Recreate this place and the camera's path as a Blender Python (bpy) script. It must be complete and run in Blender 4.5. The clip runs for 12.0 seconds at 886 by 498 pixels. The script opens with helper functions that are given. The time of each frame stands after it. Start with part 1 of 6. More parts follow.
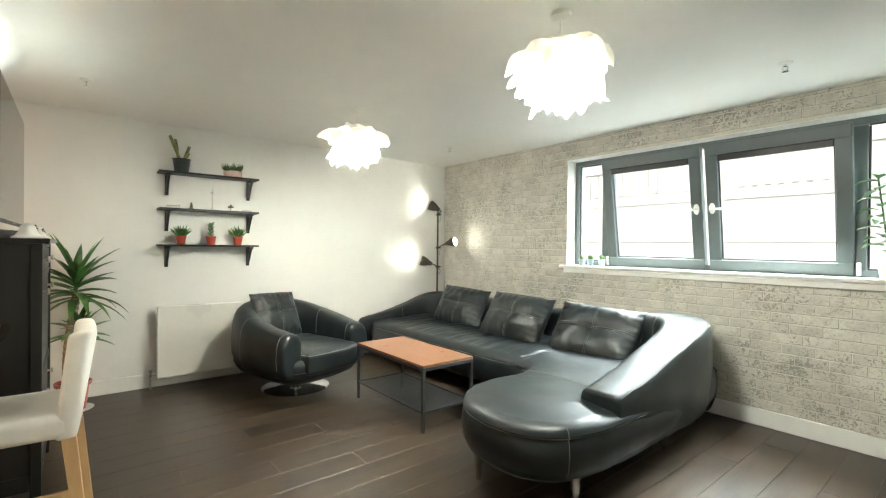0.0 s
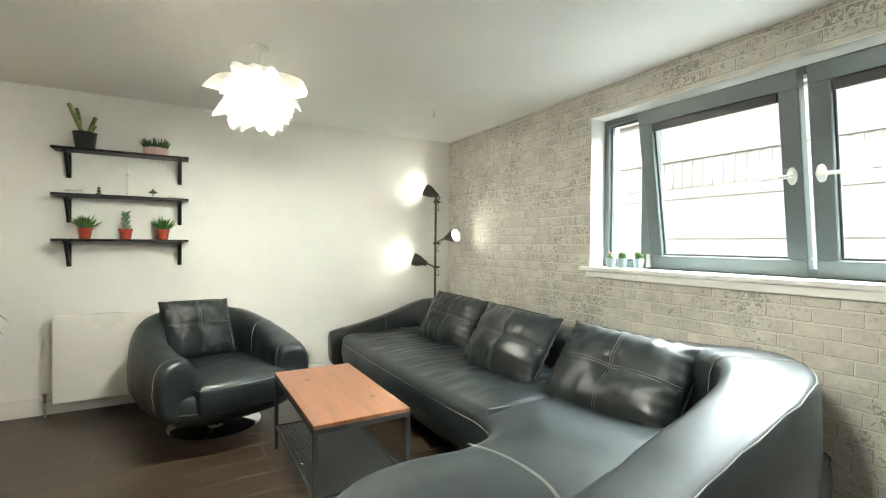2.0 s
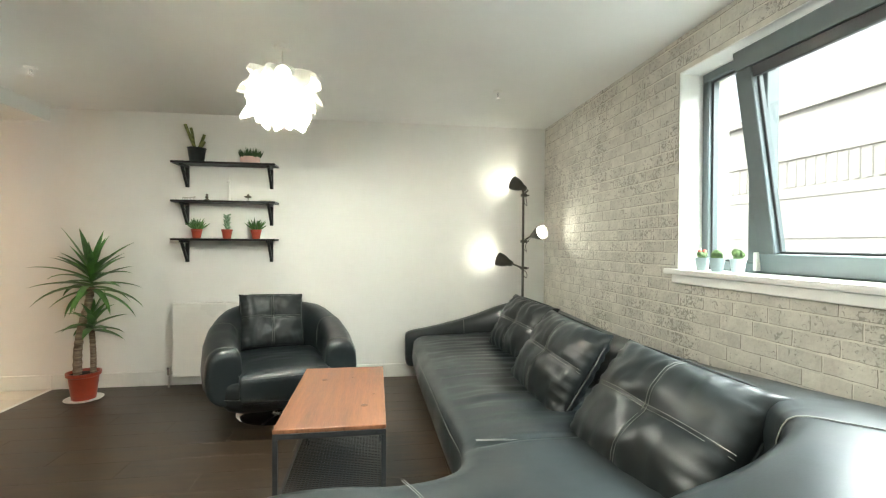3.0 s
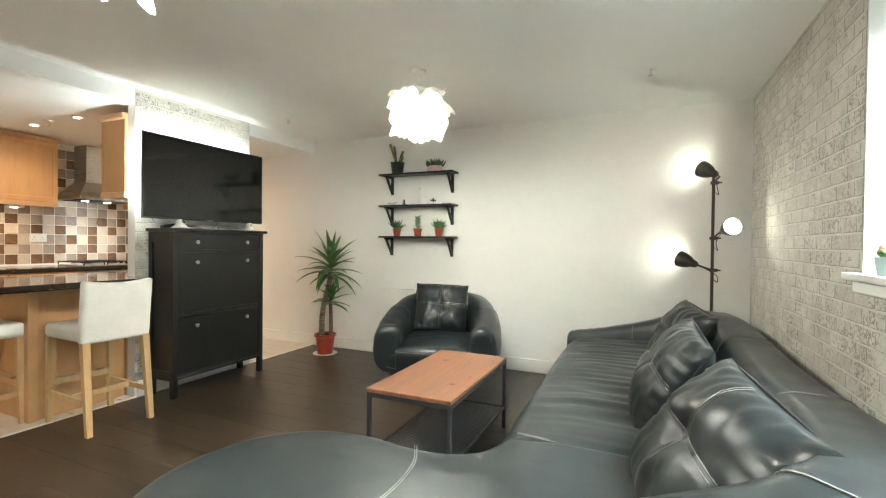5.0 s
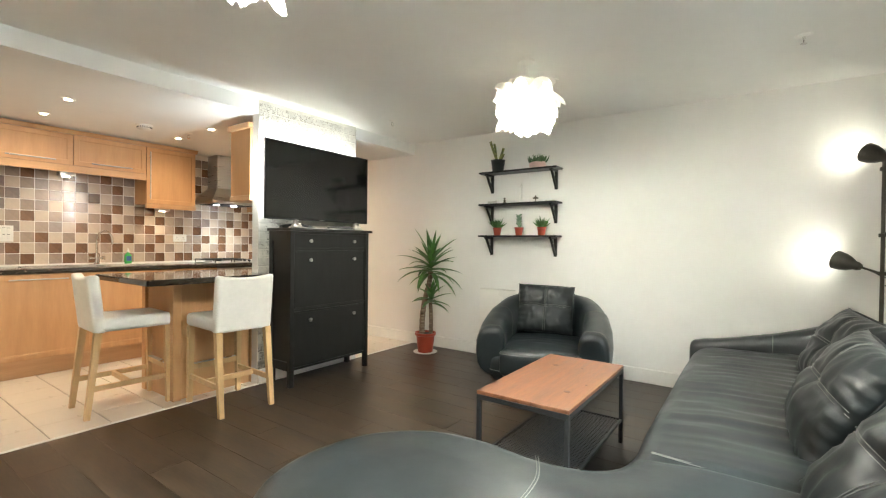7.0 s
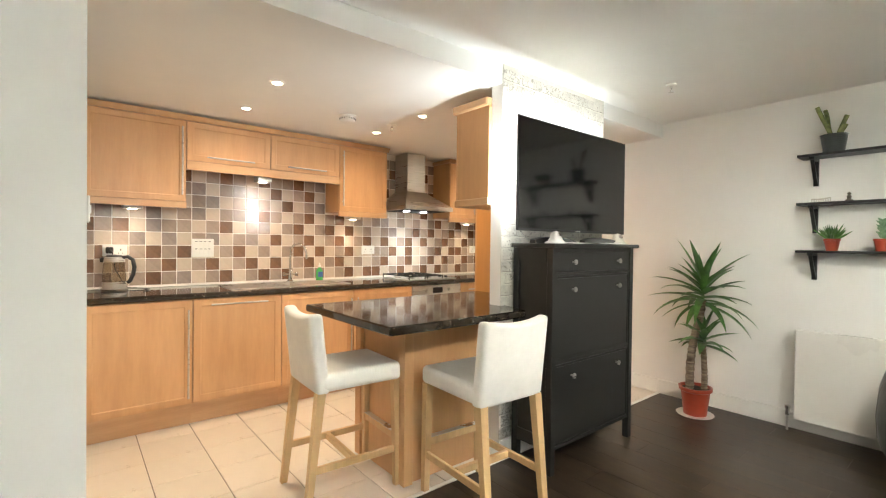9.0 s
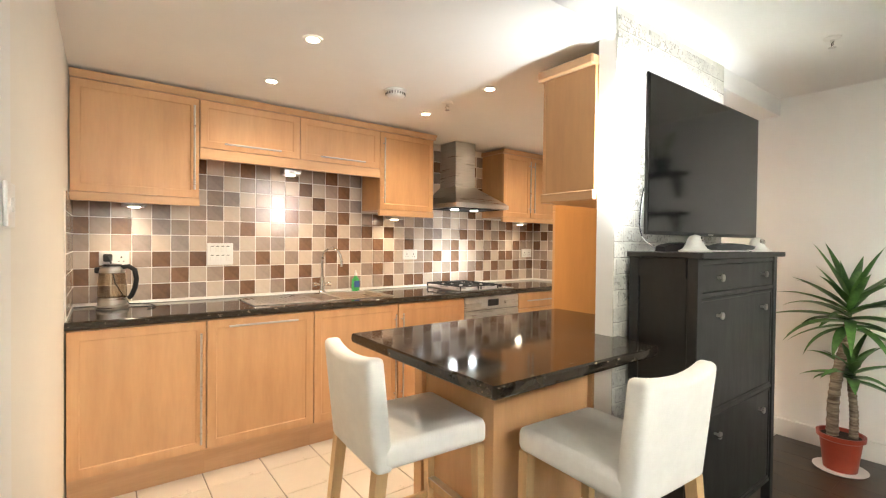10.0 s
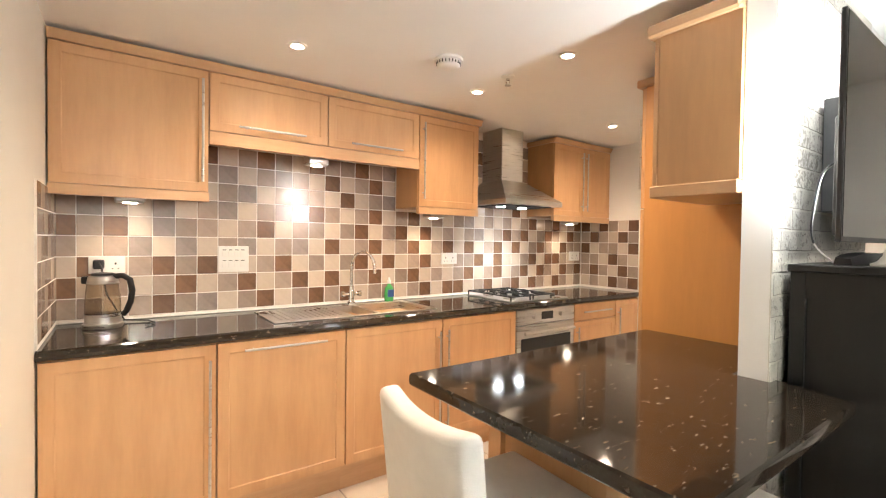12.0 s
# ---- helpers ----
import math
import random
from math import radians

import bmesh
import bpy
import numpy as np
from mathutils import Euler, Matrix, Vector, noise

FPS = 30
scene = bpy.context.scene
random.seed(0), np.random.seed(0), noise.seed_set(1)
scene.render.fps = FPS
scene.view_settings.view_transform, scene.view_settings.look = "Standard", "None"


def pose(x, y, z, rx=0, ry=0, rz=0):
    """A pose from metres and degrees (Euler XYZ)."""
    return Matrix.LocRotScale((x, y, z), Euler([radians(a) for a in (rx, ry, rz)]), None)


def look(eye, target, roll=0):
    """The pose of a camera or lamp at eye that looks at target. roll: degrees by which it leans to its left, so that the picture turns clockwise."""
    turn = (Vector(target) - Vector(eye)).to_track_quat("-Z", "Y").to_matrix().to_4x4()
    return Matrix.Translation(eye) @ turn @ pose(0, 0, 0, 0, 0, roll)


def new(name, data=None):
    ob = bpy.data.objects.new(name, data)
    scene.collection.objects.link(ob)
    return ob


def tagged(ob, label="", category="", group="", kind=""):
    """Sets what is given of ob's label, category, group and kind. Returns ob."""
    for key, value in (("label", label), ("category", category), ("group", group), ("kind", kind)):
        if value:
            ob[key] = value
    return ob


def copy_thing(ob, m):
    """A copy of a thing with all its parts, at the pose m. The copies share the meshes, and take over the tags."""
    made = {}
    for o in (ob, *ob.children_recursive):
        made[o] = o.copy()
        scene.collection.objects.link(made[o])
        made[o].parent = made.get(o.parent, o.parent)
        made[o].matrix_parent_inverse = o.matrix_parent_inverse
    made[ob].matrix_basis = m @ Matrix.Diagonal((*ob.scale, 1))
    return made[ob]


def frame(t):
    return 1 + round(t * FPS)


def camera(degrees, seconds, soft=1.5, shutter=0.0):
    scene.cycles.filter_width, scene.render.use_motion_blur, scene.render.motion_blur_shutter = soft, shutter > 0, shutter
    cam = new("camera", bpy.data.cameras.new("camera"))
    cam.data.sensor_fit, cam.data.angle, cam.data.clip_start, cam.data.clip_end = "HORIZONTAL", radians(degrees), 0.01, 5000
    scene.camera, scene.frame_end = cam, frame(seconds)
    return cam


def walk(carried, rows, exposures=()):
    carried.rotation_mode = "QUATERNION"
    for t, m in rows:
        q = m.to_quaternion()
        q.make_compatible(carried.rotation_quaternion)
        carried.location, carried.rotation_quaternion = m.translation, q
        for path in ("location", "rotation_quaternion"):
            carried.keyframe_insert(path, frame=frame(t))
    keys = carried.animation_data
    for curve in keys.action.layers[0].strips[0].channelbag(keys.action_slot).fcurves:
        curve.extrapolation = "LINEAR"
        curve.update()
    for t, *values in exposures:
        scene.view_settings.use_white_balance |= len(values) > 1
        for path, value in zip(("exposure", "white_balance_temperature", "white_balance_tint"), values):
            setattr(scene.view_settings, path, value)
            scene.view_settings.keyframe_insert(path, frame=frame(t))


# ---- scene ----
cam = camera(89.0, 12.0, soft=1.2)
PATH = [
    (0, (0.325, 0.362, 1.257), (1.587, 1.914, 1.245), 0.6),
    (0.5, (0.433, 0.472, 1.25), (1.69, 2.028, 1.236), 0.6),
    (1, (0.685, 0.654, 1.24), (1.932, 2.218, 1.222), 0.6),
    (1.5, (1.125, 0.793, 1.224), (2.315, 2.4, 1.207), 0.4),
    (2, (1.635, 0.855, 1.235), (2.642, 2.583, 1.212), 0.5),
    (2.5, (2.088, 0.878, 1.237), (2.779, 2.755, 1.209), 0.4),
    (3, (2.535, 0.884, 1.207), (2.829, 2.862, 1.188), 0.3),
    (3.5, (2.908, 0.909, 1.181), (2.842, 2.908, 1.163), 0.4),
    (5.5, (3.406, 0.875, 1.181), (2.458, 2.636, 1.155), 0.6),
    (6, (3.416, 0.879, 1.181), (2.39, 2.596, 1.155), 0.6),
    (6.5, (3.371, 0.873, 1.174), (2.292, 2.557, 1.147), 0.6),
    (7, (3.242, 0.912, 1.157), (2.082, 2.54, 1.135), 0.6),
    (7.5, (2.945, 0.925, 1.183), (1.664, 2.46, 1.143), 0.6),
    (9.3, (1.48, 1.177, 1.283), (-0.097, 2.408, 1.253), 0.7),
    (9.5, (1.335, 1.233, 1.295), (-0.254, 2.446, 1.259), 0.7),
    (10, (0.999, 1.28, 1.302), (-0.599, 2.482, 1.274), 0.6),
    (10.5, (0.765, 1.317, 1.323), (-0.851, 2.496, 1.286), 0.7),
    (11, (0.615, 1.347, 1.318), (-1.007, 2.516, 1.284), 0.7),
    (11.5, (0.518, 1.37, 1.327), (-1.107, 2.535, 1.291), 0.7),
    (12, (0.44, 1.383, 1.332), (-1.186, 2.547, 1.294), 0.8),
]
walk(cam, [(t, look(eye, target, roll)) for t, eye, target, roll in PATH], [(0, 2.55, 6450, 0), (3.5, 2.35, 6450, 0), (7.5, 2.45, 6500, 4), (9.5, 2.64, 6500, 6), (12, 2.72, 6500, 10)])

# ---- world, sun, large lights ----
world = bpy.data.worlds.new("sky")
scene.world = world
world.use_nodes = True
wn = world.node_tree
sky = wn.nodes.new("ShaderNodeTexSky")
sky.sky_type = "NISHITA"
sky.sun_disc = False
sky.sun_elevation, sky.sun_rotation = radians(44), radians(-108)
sky.air_density, sky.dust_density = 1.0, 3.0
wn.nodes["Background"].inputs["Strength"].default_value = 0.08
cloud = wn.nodes.new("ShaderNodeHueSaturation")
cloud.inputs["Saturation"].default_value = 0.2
wn.links.new(sky.outputs[0], cloud.inputs["Color"])
wn.links.new(cloud.outputs[0], wn.nodes["Background"].inputs["Color"])

CEIL, KCEIL = 2.315, 2.2
WIN_X, SHELF_Y, KIT_X, KIT_Y = 4.13, 5.02, -2.34, 1.13


def lamp(name, kind, m, energy, colour, **values):
    data = bpy.data.lights.new(name, kind)
    data.energy, data.color = energy, colour
    for key, value in values.items():
        if key == "size":
            data.size = value
        elif key == "size_y":
            data.shape, data.size_y = "RECTANGLE", value
        elif key == "radius":
            data.shadow_soft_size = value
        elif key == "spot":
            data.spot_size, data.spot_blend = radians(value), 1.0
        elif key == "angle":
            data.angle = radians(value)
    ob = new(name, data)
    ob.matrix_world = m
    return ob


lamp("overcast_sun", "SUN", look((-9, -3, 9), (0, 0, 0)), 0.6, (1.0, 0.97, 0.93), angle=20)
lamp("skylight", "AREA", look((6.6, 1.6, 4.6), (2.6, 1.9, 0.5)), 640, (0.92, 0.97, 1.0), size=6.0, size_y=2.6)
WARM, NEUTRAL, COOL = (1.0, 0.77, 0.55), (1.0, 0.94, 0.84), (0.86, 0.95, 1.0)
PEND = [(2.01, 3.53), (2.02, 1.62)]
for px, py in PEND:
    lamp("pendant_bulb", "POINT", pose(px, py, 2.0), 72, (1.0, 0.95, 0.87), radius=0.14)
SPOTS = [(-0.96, 2.02), (-1.61, 2.03), (-0.945, 3.07), (-1.595, 3.07), (-1.57, 4.35), (-0.96, 4.35)]
for sx, sy in SPOTS:
    lamp("downlight_beam", "SPOT", look((sx, sy, KCEIL - 0.012), (sx, sy, 0)), 7.0, WARM, radius=0.03, spot=150)
UNDER = [(-2.16, 1.42, 1.49), (-2.16, 2.32, 1.76), (-2.16, 3.16, 1.485), (-2.16, 4.62, 1.49)]
for ux, uy, uz in UNDER:
    lamp("under_cabinet_beam", "SPOT", look((ux, uy, uz - 0.02), (ux - 0.12, uy, 0.9)), 1.05, WARM, radius=0.025, spot=125)
for hy in (3.72, 3.94):
    lamp("hood_beam", "SPOT", look((-2.08, hy, 1.56), (-2.14, hy, 0.9)), 3.4, COOL, radius=0.02, spot=110)
HEADS = [((3.815, 4.83, 1.745), (-0.60, 0.55, 0.42)), ((3.915, 4.62, 1.305), (0.30, -0.90, 0.20)), ((3.685, 4.82, 1.06), (-0.72, 0.52, 0.28))]
for hp, hd in HEADS:
    at = Vector(hp) + Vector(hd).normalized() * 0.045
    lamp("floor_lamp_bulb", "SPOT", look(at, at + Vector(hd)), 1.35, NEUTRAL, radius=0.06, spot=165)
lamp("tv_backlight", "AREA", look((0.012, 3.52, 1.955), (-0.1, 3.52, 1.975)), 1.9, (0.95, 0.98, 1.0), size=1.0, size_y=0.02)
lamp("tv_backlight", "AREA", look((0.03, 3.0, 1.70), (-0.1, 2.99, 1.705)), 1.7, (0.95, 0.98, 1.0), size=0.02, size_y=0.46)

# ---- materials ----


def mat(name, base, rough=0.5, metal=0.0, var=0.15, scale=6.0, bump=0.0, bump_scale=60.0, spec=0.5, rough_var=0.1, stretch=(1, 1, 1), coords="Object", rand=0.0, second=None, coat=0.0):
    m = bpy.data.materials.new(name)
    m.use_nodes = True
    nt = m.node_tree
    b = nt.nodes["Principled BSDF"]
    b.inputs["Metallic"].default_value = metal
    b.inputs["Specular IOR Level"].default_value = spec
    b.inputs["Coat Weight"].default_value = coat
    tc = nt.nodes.new("ShaderNodeTexCoord")
    mp = nt.nodes.new("ShaderNodeMapping")
    mp.inputs["Scale"].default_value = stretch
    if coords == "World":
        geo, info0, add = (nt.nodes.new(k) for k in ("ShaderNodeNewGeometry", "ShaderNodeObjectInfo", "ShaderNodeVectorMath"))
        spread = nt.nodes.new("ShaderNodeVectorMath")
        spread.operation = "SCALE"
        spread.inputs[0].default_value = (31.0, 17.0, 7.0)
        nt.links.new(info0.outputs["Random"], spread.inputs["Scale"])
        nt.links.new(geo.outputs["Position"], add.inputs[0])
        nt.links.new(spread.outputs[0], add.inputs[1])
        nt.links.new(add.outputs[0], mp.inputs["Vector"])
    else:
        nt.links.new(tc.outputs[coords], mp.inputs["Vector"])
    n1 = nt.nodes.new("ShaderNodeTexNoise")
    n1.inputs["Scale"].default_value, n1.inputs["Detail"].default_value = scale, 6
    n2 = nt.nodes.new("ShaderNodeTexNoise")
    n2.inputs["Scale"].default_value, n2.inputs["Detail"].default_value = scale * 7, 4
    mix = nt.nodes.new("ShaderNodeMath")
    mix.operation = "MULTIPLY_ADD"
    mix.inputs[1].default_value = 0.35
    nt.links.new(mp.outputs[0], n1.inputs["Vector"])
    nt.links.new(mp.outputs[0], n2.inputs["Vector"])
    nt.links.new(n2.outputs[0], mix.inputs[0])
    nt.links.new(n1.outputs[0], mix.inputs[2])
    ramp = nt.nodes.new("ShaderNodeValToRGB")
    lo = [c * (1 - var) for c in base]
    hi = list(second) if second else [min(1, c * (1 + var)) for c in base]
    ramp.color_ramp.elements[0].position, ramp.color_ramp.elements[1].position = 0.5, 0.85
    ramp.color_ramp.elements[0].color, ramp.color_ramp.elements[1].color = (*lo, 1), (*hi, 1)
    nt.links.new(mix.outputs[0], ramp.inputs[0])
    out = ramp.outputs[0]
    if rand:
        info = nt.nodes.new("ShaderNodeObjectInfo")
        hsv = nt.nodes.new("ShaderNodeHueSaturation")
        mr = nt.nodes.new("ShaderNodeMapRange")
        mr.inputs["To Min"].default_value, mr.inputs["To Max"].default_value = 1 - rand, 1 + rand
        nt.links.new(info.outputs["Random"], mr.inputs[0])
        nt.links.new(mr.outputs[0], hsv.inputs["Value"])
        nt.links.new(out, hsv.inputs["Color"])
        out = hsv.outputs[0]
    nt.links.new(out, b.inputs["Base Color"])
    rr = nt.nodes.new("ShaderNodeMapRange")
    rr.inputs["From Min"].default_value, rr.inputs["From Max"].default_value = 0.35, 0.65
    rr.inputs["To Min"].default_value, rr.inputs["To Max"].default_value = max(0, rough * (1 - rough_var)), min(1, rough * (1 + rough_var))
    nt.links.new(n1.outputs[0], rr.inputs[0])
    nt.links.new(rr.outputs[0], b.inputs["Roughness"])
    if bump:
        n3 = nt.nodes.new("ShaderNodeTexNoise")
        n3.inputs["Scale"].default_value, n3.inputs["Detail"].default_value = bump_scale, 5
        nt.links.new(mp.outputs[0], n3.inputs["Vector"])
        bp = nt.nodes.new("ShaderNodeBump")
        bp.inputs["Strength"].default_value, bp.inputs["Distance"].default_value = bump, 0.01
        nt.links.new(n3.outputs[0], bp.inputs["Height"])
        nt.links.new(bp.outputs[0], b.inputs["Normal"])
    return m


def glow(name, colour, strength):
    m = bpy.data.materials.new(name)
    m.use_nodes = True
    b = m.node_tree.nodes["Principled BSDF"]
    b.inputs["Base Color"].default_value = (*colour, 1)
    b.inputs["Emission Color"].default_value, b.inputs["Emission Strength"].default_value = (*colour, 1), strength
    return m


def glass(name, rough=0.0, tint=(1, 1, 1)):
    m = bpy.data.materials.new(name)
    m.use_nodes = True
    b = m.node_tree.nodes["Principled BSDF"]
    b.inputs["Base Color"].default_value = (*tint, 1)
    b.inputs["Transmission Weight"].default_value, b.inputs["Roughness"].default_value = 1, rough
    b.inputs["IOR"].default_value = 1.45
    return m


WHITE_WALL = mat("white_wall_paint", (0.80, 0.79, 0.755), 0.75, var=0.02, scale=1.2, bump=0.05, bump_scale=220)
CEILING = mat("white_ceiling_paint", (0.83, 0.825, 0.80), 0.8, var=0.02, scale=1.0, bump=0.04, bump_scale=180)
KITCHEN_WALL = mat("cream_wall_paint", (0.78, 0.74, 0.66), 0.7, var=0.02, scale=1.2, bump=0.05, bump_scale=220)
TRIM = mat("white_gloss_trim", (0.80, 0.79, 0.75), 0.35, var=0.03, scale=5)
PAPER_BRICK = mat("whitewashed_brick", (0.53, 0.50, 0.44), 0.75, var=0.14, scale=7, bump=0.5, bump_scale=45, rand=0.06, second=(0.61, 0.58, 0.51), coords="World")
wnt = PAPER_BRICK.node_tree
wb = wnt.nodes["Principled BSDF"]
wtc, wn1, wn2, wr, wmul, wmix = (wnt.nodes.new(k) for k in ("ShaderNodeNewGeometry", "ShaderNodeTexNoise", "ShaderNodeTexNoise", "ShaderNodeValToRGB", "ShaderNodeMath", "ShaderNodeMix"))
for q in (wn1, wn2):
    wnt.links.new(wtc.outputs["Position"], q.inputs["Vector"])
wn1.inputs["Scale"].default_value, wn1.inputs["Detail"].default_value = 3.2, 3
wn2.inputs["Scale"].default_value, wn2.inputs["Detail"].default_value, wn2.inputs["Distortion"].default_value = 42, 5, 1.6
wmul.operation = "MULTIPLY_ADD"
wmul.inputs[1].default_value = 0.55
wnt.links.new(wn1.outputs[0], wmul.inputs[0])
wnt.links.new(wn2.outputs[0], wmul.inputs[2])
wr.color_ramp.elements[0].position, wr.color_ramp.elements[1].position = 0.84, 0.92
wnt.links.new(wmul.outputs[0], wr.inputs[0])
wmix.data_type = "RGBA"
wnt.links.new(wr.outputs[0], wmix.inputs[0])
wnt.links.new(wb.inputs["Base Color"].links[0].from_socket, wmix.inputs[6])
wmix.inputs[7].default_value = (0.29, 0.27, 0.235, 1)
wnt.links.new(wmix.outputs[2], wb.inputs["Base Color"])
MORTAR = mat("pale_mortar", (0.60, 0.57, 0.50), 0.9, var=0.12, scale=8, bump=0.3, bump_scale=120)
LEATHER = mat("black_leather", (0.0115, 0.0155, 0.0170), 0.37, var=0.2, scale=3, bump=0.03, bump_scale=240, rough_var=0.25, spec=0.42)
LEATHER_PILLOW = mat("black_pillow_leather", (0.011, 0.014, 0.0145), 0.37, var=0.2, scale=4, bump=0.035, bump_scale=220, rough_var=0.2, spec=0.36)
for leather, soft in ((LEATHER, 0.055), (LEATHER_PILLOW, 0.11)):
    lnt = leather.node_tree
    fine = lnt.nodes["Bump"]
    crease, folds = lnt.nodes.new("ShaderNodeTexNoise"), lnt.nodes.new("ShaderNodeBump")
    crease.inputs["Scale"].default_value, crease.inputs["Detail"].default_value, crease.inputs["Distortion"].default_value = 7, 3, 0.8
    folds.inputs["Strength"].default_value, folds.inputs["Distance"].default_value = soft, 0.012
    lnt.links.new(lnt.nodes["Texture Coordinate"].outputs["Object"], crease.inputs["Vector"])
    lnt.links.new(crease.outputs[0], folds.inputs["Height"])
    lnt.links.new(folds.outputs[0], fine.inputs["Normal"])
STITCH = mat("grey_stitching", (0.19, 0.19, 0.175), 0.8, var=0.1)
CHROME = mat("polished_chrome", (0.75, 0.75, 0.74), 0.12, 1.0, var=0.04)
STEEL = mat("brushed_steel", (0.58, 0.56, 0.53), 0.3, 1.0, var=0.06, scale=4, stretch=(1, 1, 30), bump=0.04, bump_scale=60)
PLANK = mat("dark_oak_laminate", (0.026, 0.0175, 0.0115), 0.34, var=0.3, scale=3.0, bump=0.02, bump_scale=30, rand=0.12, second=(0.056, 0.037, 0.0225), stretch=(0.6, 5, 1), coords="World")
GAP = mat("dark_joint", (0.012, 0.01, 0.009), 0.8, var=0.1)
FLOOR_TILE = mat("cream_floor_tile", (0.68, 0.61, 0.52), 0.3, var=0.03, scale=3, rand=0.035)
GROUT = mat("beige_grout", (0.24, 0.20, 0.16), 0.85, var=0.1)
WALL_GROUT = mat("white_grout", (0.80, 0.76, 0.70), 0.8, var=0.05)
TILES = [mat("cream_wall_tile", (0.56, 0.46, 0.37), 0.2, var=0.05, scale=7, rand=0.06, coat=0.15),
         mat("taupe_wall_tile", (0.33, 0.255, 0.205), 0.2, var=0.12, scale=7, rand=0.12, coat=0.15),
         mat("brown_wall_tile", (0.175, 0.095, 0.055), 0.2, var=0.22, scale=7, rand=0.15, coat=0.15),
         mat("grey_wall_tile", (0.27, 0.22, 0.195), 0.2, var=0.15, scale=7, rand=0.12, coat=0.15)]
MAPLE = mat("maple_cabinet_door", (0.59, 0.335, 0.16), 0.34, var=0.05, scale=2.0, stretch=(5, 5, 0.7), second=(0.64, 0.375, 0.185), rand=0.02, bump=0.02, bump_scale=40)
MAPLE_H = mat("maple_rail", (0.56, 0.335, 0.17), 0.34, var=0.08, scale=2.0, stretch=(0.8, 0.8, 8), second=(0.60, 0.37, 0.20))
GRANITE = mat("black_granite_laminate", (0.030, 0.019, 0.013), 0.08, var=0.3, scale=22, second=(0.03, 0.026, 0.02), rough_var=0.1)
gnt = GRANITE.node_tree
gtc, gn, gr, gm = (gnt.nodes.new(k) for k in ("ShaderNodeTexCoord", "ShaderNodeTexNoise", "ShaderNodeValToRGB", "ShaderNodeMix"))
gmap = gnt.nodes.new("ShaderNodeMapping")
gmap.inputs["Scale"].default_value, gmap.inputs["Rotation"].default_value = (1, 0.35, 1), (0, 0, 0.6)
gnt.links.new(gtc.outputs["Object"], gmap.inputs["Vector"])
gnt.links.new(gmap.outputs[0], gn.inputs["Vector"])
gn.inputs["Scale"].default_value, gn.inputs["Detail"].default_value = 95, 2
gr.color_ramp.elements[0].position, gr.color_ramp.elements[1].position = 0.66, 0.74
gnt.links.new(gn.outputs[0], gr.inputs[0])
gm.data_type = "RGBA"
gb = gnt.nodes["Principled BSDF"]
gnt.links.new(gr.outputs[0], gm.inputs[0])
gnt.links.new(gb.inputs["Base Color"].links[0].from_socket, gm.inputs[6])
gm.inputs[7].default_value = (0.26, 0.21, 0.15, 1)
gnt.links.new(gm.outputs[2], gb.inputs["Base Color"])
OAK_LEG = mat("birch_stool_wood", (0.60, 0.40, 0.20), 0.4, var=0.1, scale=5, stretch=(4, 4, 0.6))
FABRIC = mat("off_white_cotton", (0.80, 0.785, 0.74), 0.95, var=0.05, scale=5, bump=0.12, bump_scale=240)
BLACK_WOOD = mat("black_brown_stain", (0.011, 0.011, 0.0105), 0.40, var=0.25, scale=6, stretch=(4, 4, 0.7), bump=0.05, bump_scale=60)
BLACK_METAL = mat("black_powder_coat", (0.02, 0.021, 0.022), 0.42, var=0.2, scale=12, bump=0.03, bump_scale=200)
PINE = mat("stained_pine", (0.150, 0.058, 0.027), 0.38, var=0.3, scale=2.6, stretch=(11, 0.8, 3), second=(0.215, 0.092, 0.044), bump=0.03, bump_scale=50)
KNOT = mat("pine_knot", (0.075, 0.028, 0.014), 0.4, var=0.3, scale=40)
SCREEN = mat("tv_screen", (0.008, 0.008, 0.009), 0.09, var=0.1, spec=0.6)
PLASTIC_BLACK = mat("black_plastic", (0.015, 0.015, 0.016), 0.4, var=0.1)
PLASTIC_WHITE = mat("white_plastic", (0.78, 0.77, 0.73), 0.35, var=0.03)
FRAME = mat("grey_green_window_frame", (0.10, 0.122, 0.124), 0.4, var=0.06, scale=5)
PANE = glass("window_glass")
SEAL = mat("black_seal", (0.03, 0.03, 0.03), 0.7, var=0.1)
RADIATOR = mat("white_radiator_enamel", (0.80, 0.78, 0.73), 0.3, var=0.02, scale=2)

# ---- mesh tools ----


def box(bm, x0, x1, y0, y1, z0, z1, bevel=0.0, seg=1):
    geo = bmesh.ops.create_cube(bm, size=1)["verts"]
    bmesh.ops.scale(bm, vec=(x1 - x0, y1 - y0, z1 - z0), verts=geo)
    bmesh.ops.translate(bm, vec=((x0 + x1) / 2, (y0 + y1) / 2, (z0 + z1) / 2), verts=geo)
    if bevel:
        edges = list({e for v in geo for e in v.link_edges})
        bmesh.ops.bevel(bm, geom=edges, offset=bevel, segments=seg, affect="EDGES", profile=0.5)
    return bm


def rod(bm, a, b, r0, r1=None, n=14, caps=True):
    a, b = Vector(a), Vector(b)
    m = Matrix.Translation((a + b) / 2) @ (b - a).to_track_quat("Z", "Y").to_matrix().to_4x4()
    bmesh.ops.create_cone(bm, cap_ends=caps, segments=n, radius1=r0, radius2=r0 if r1 is None else r1, depth=(b - a).length, matrix=m)
    return bm


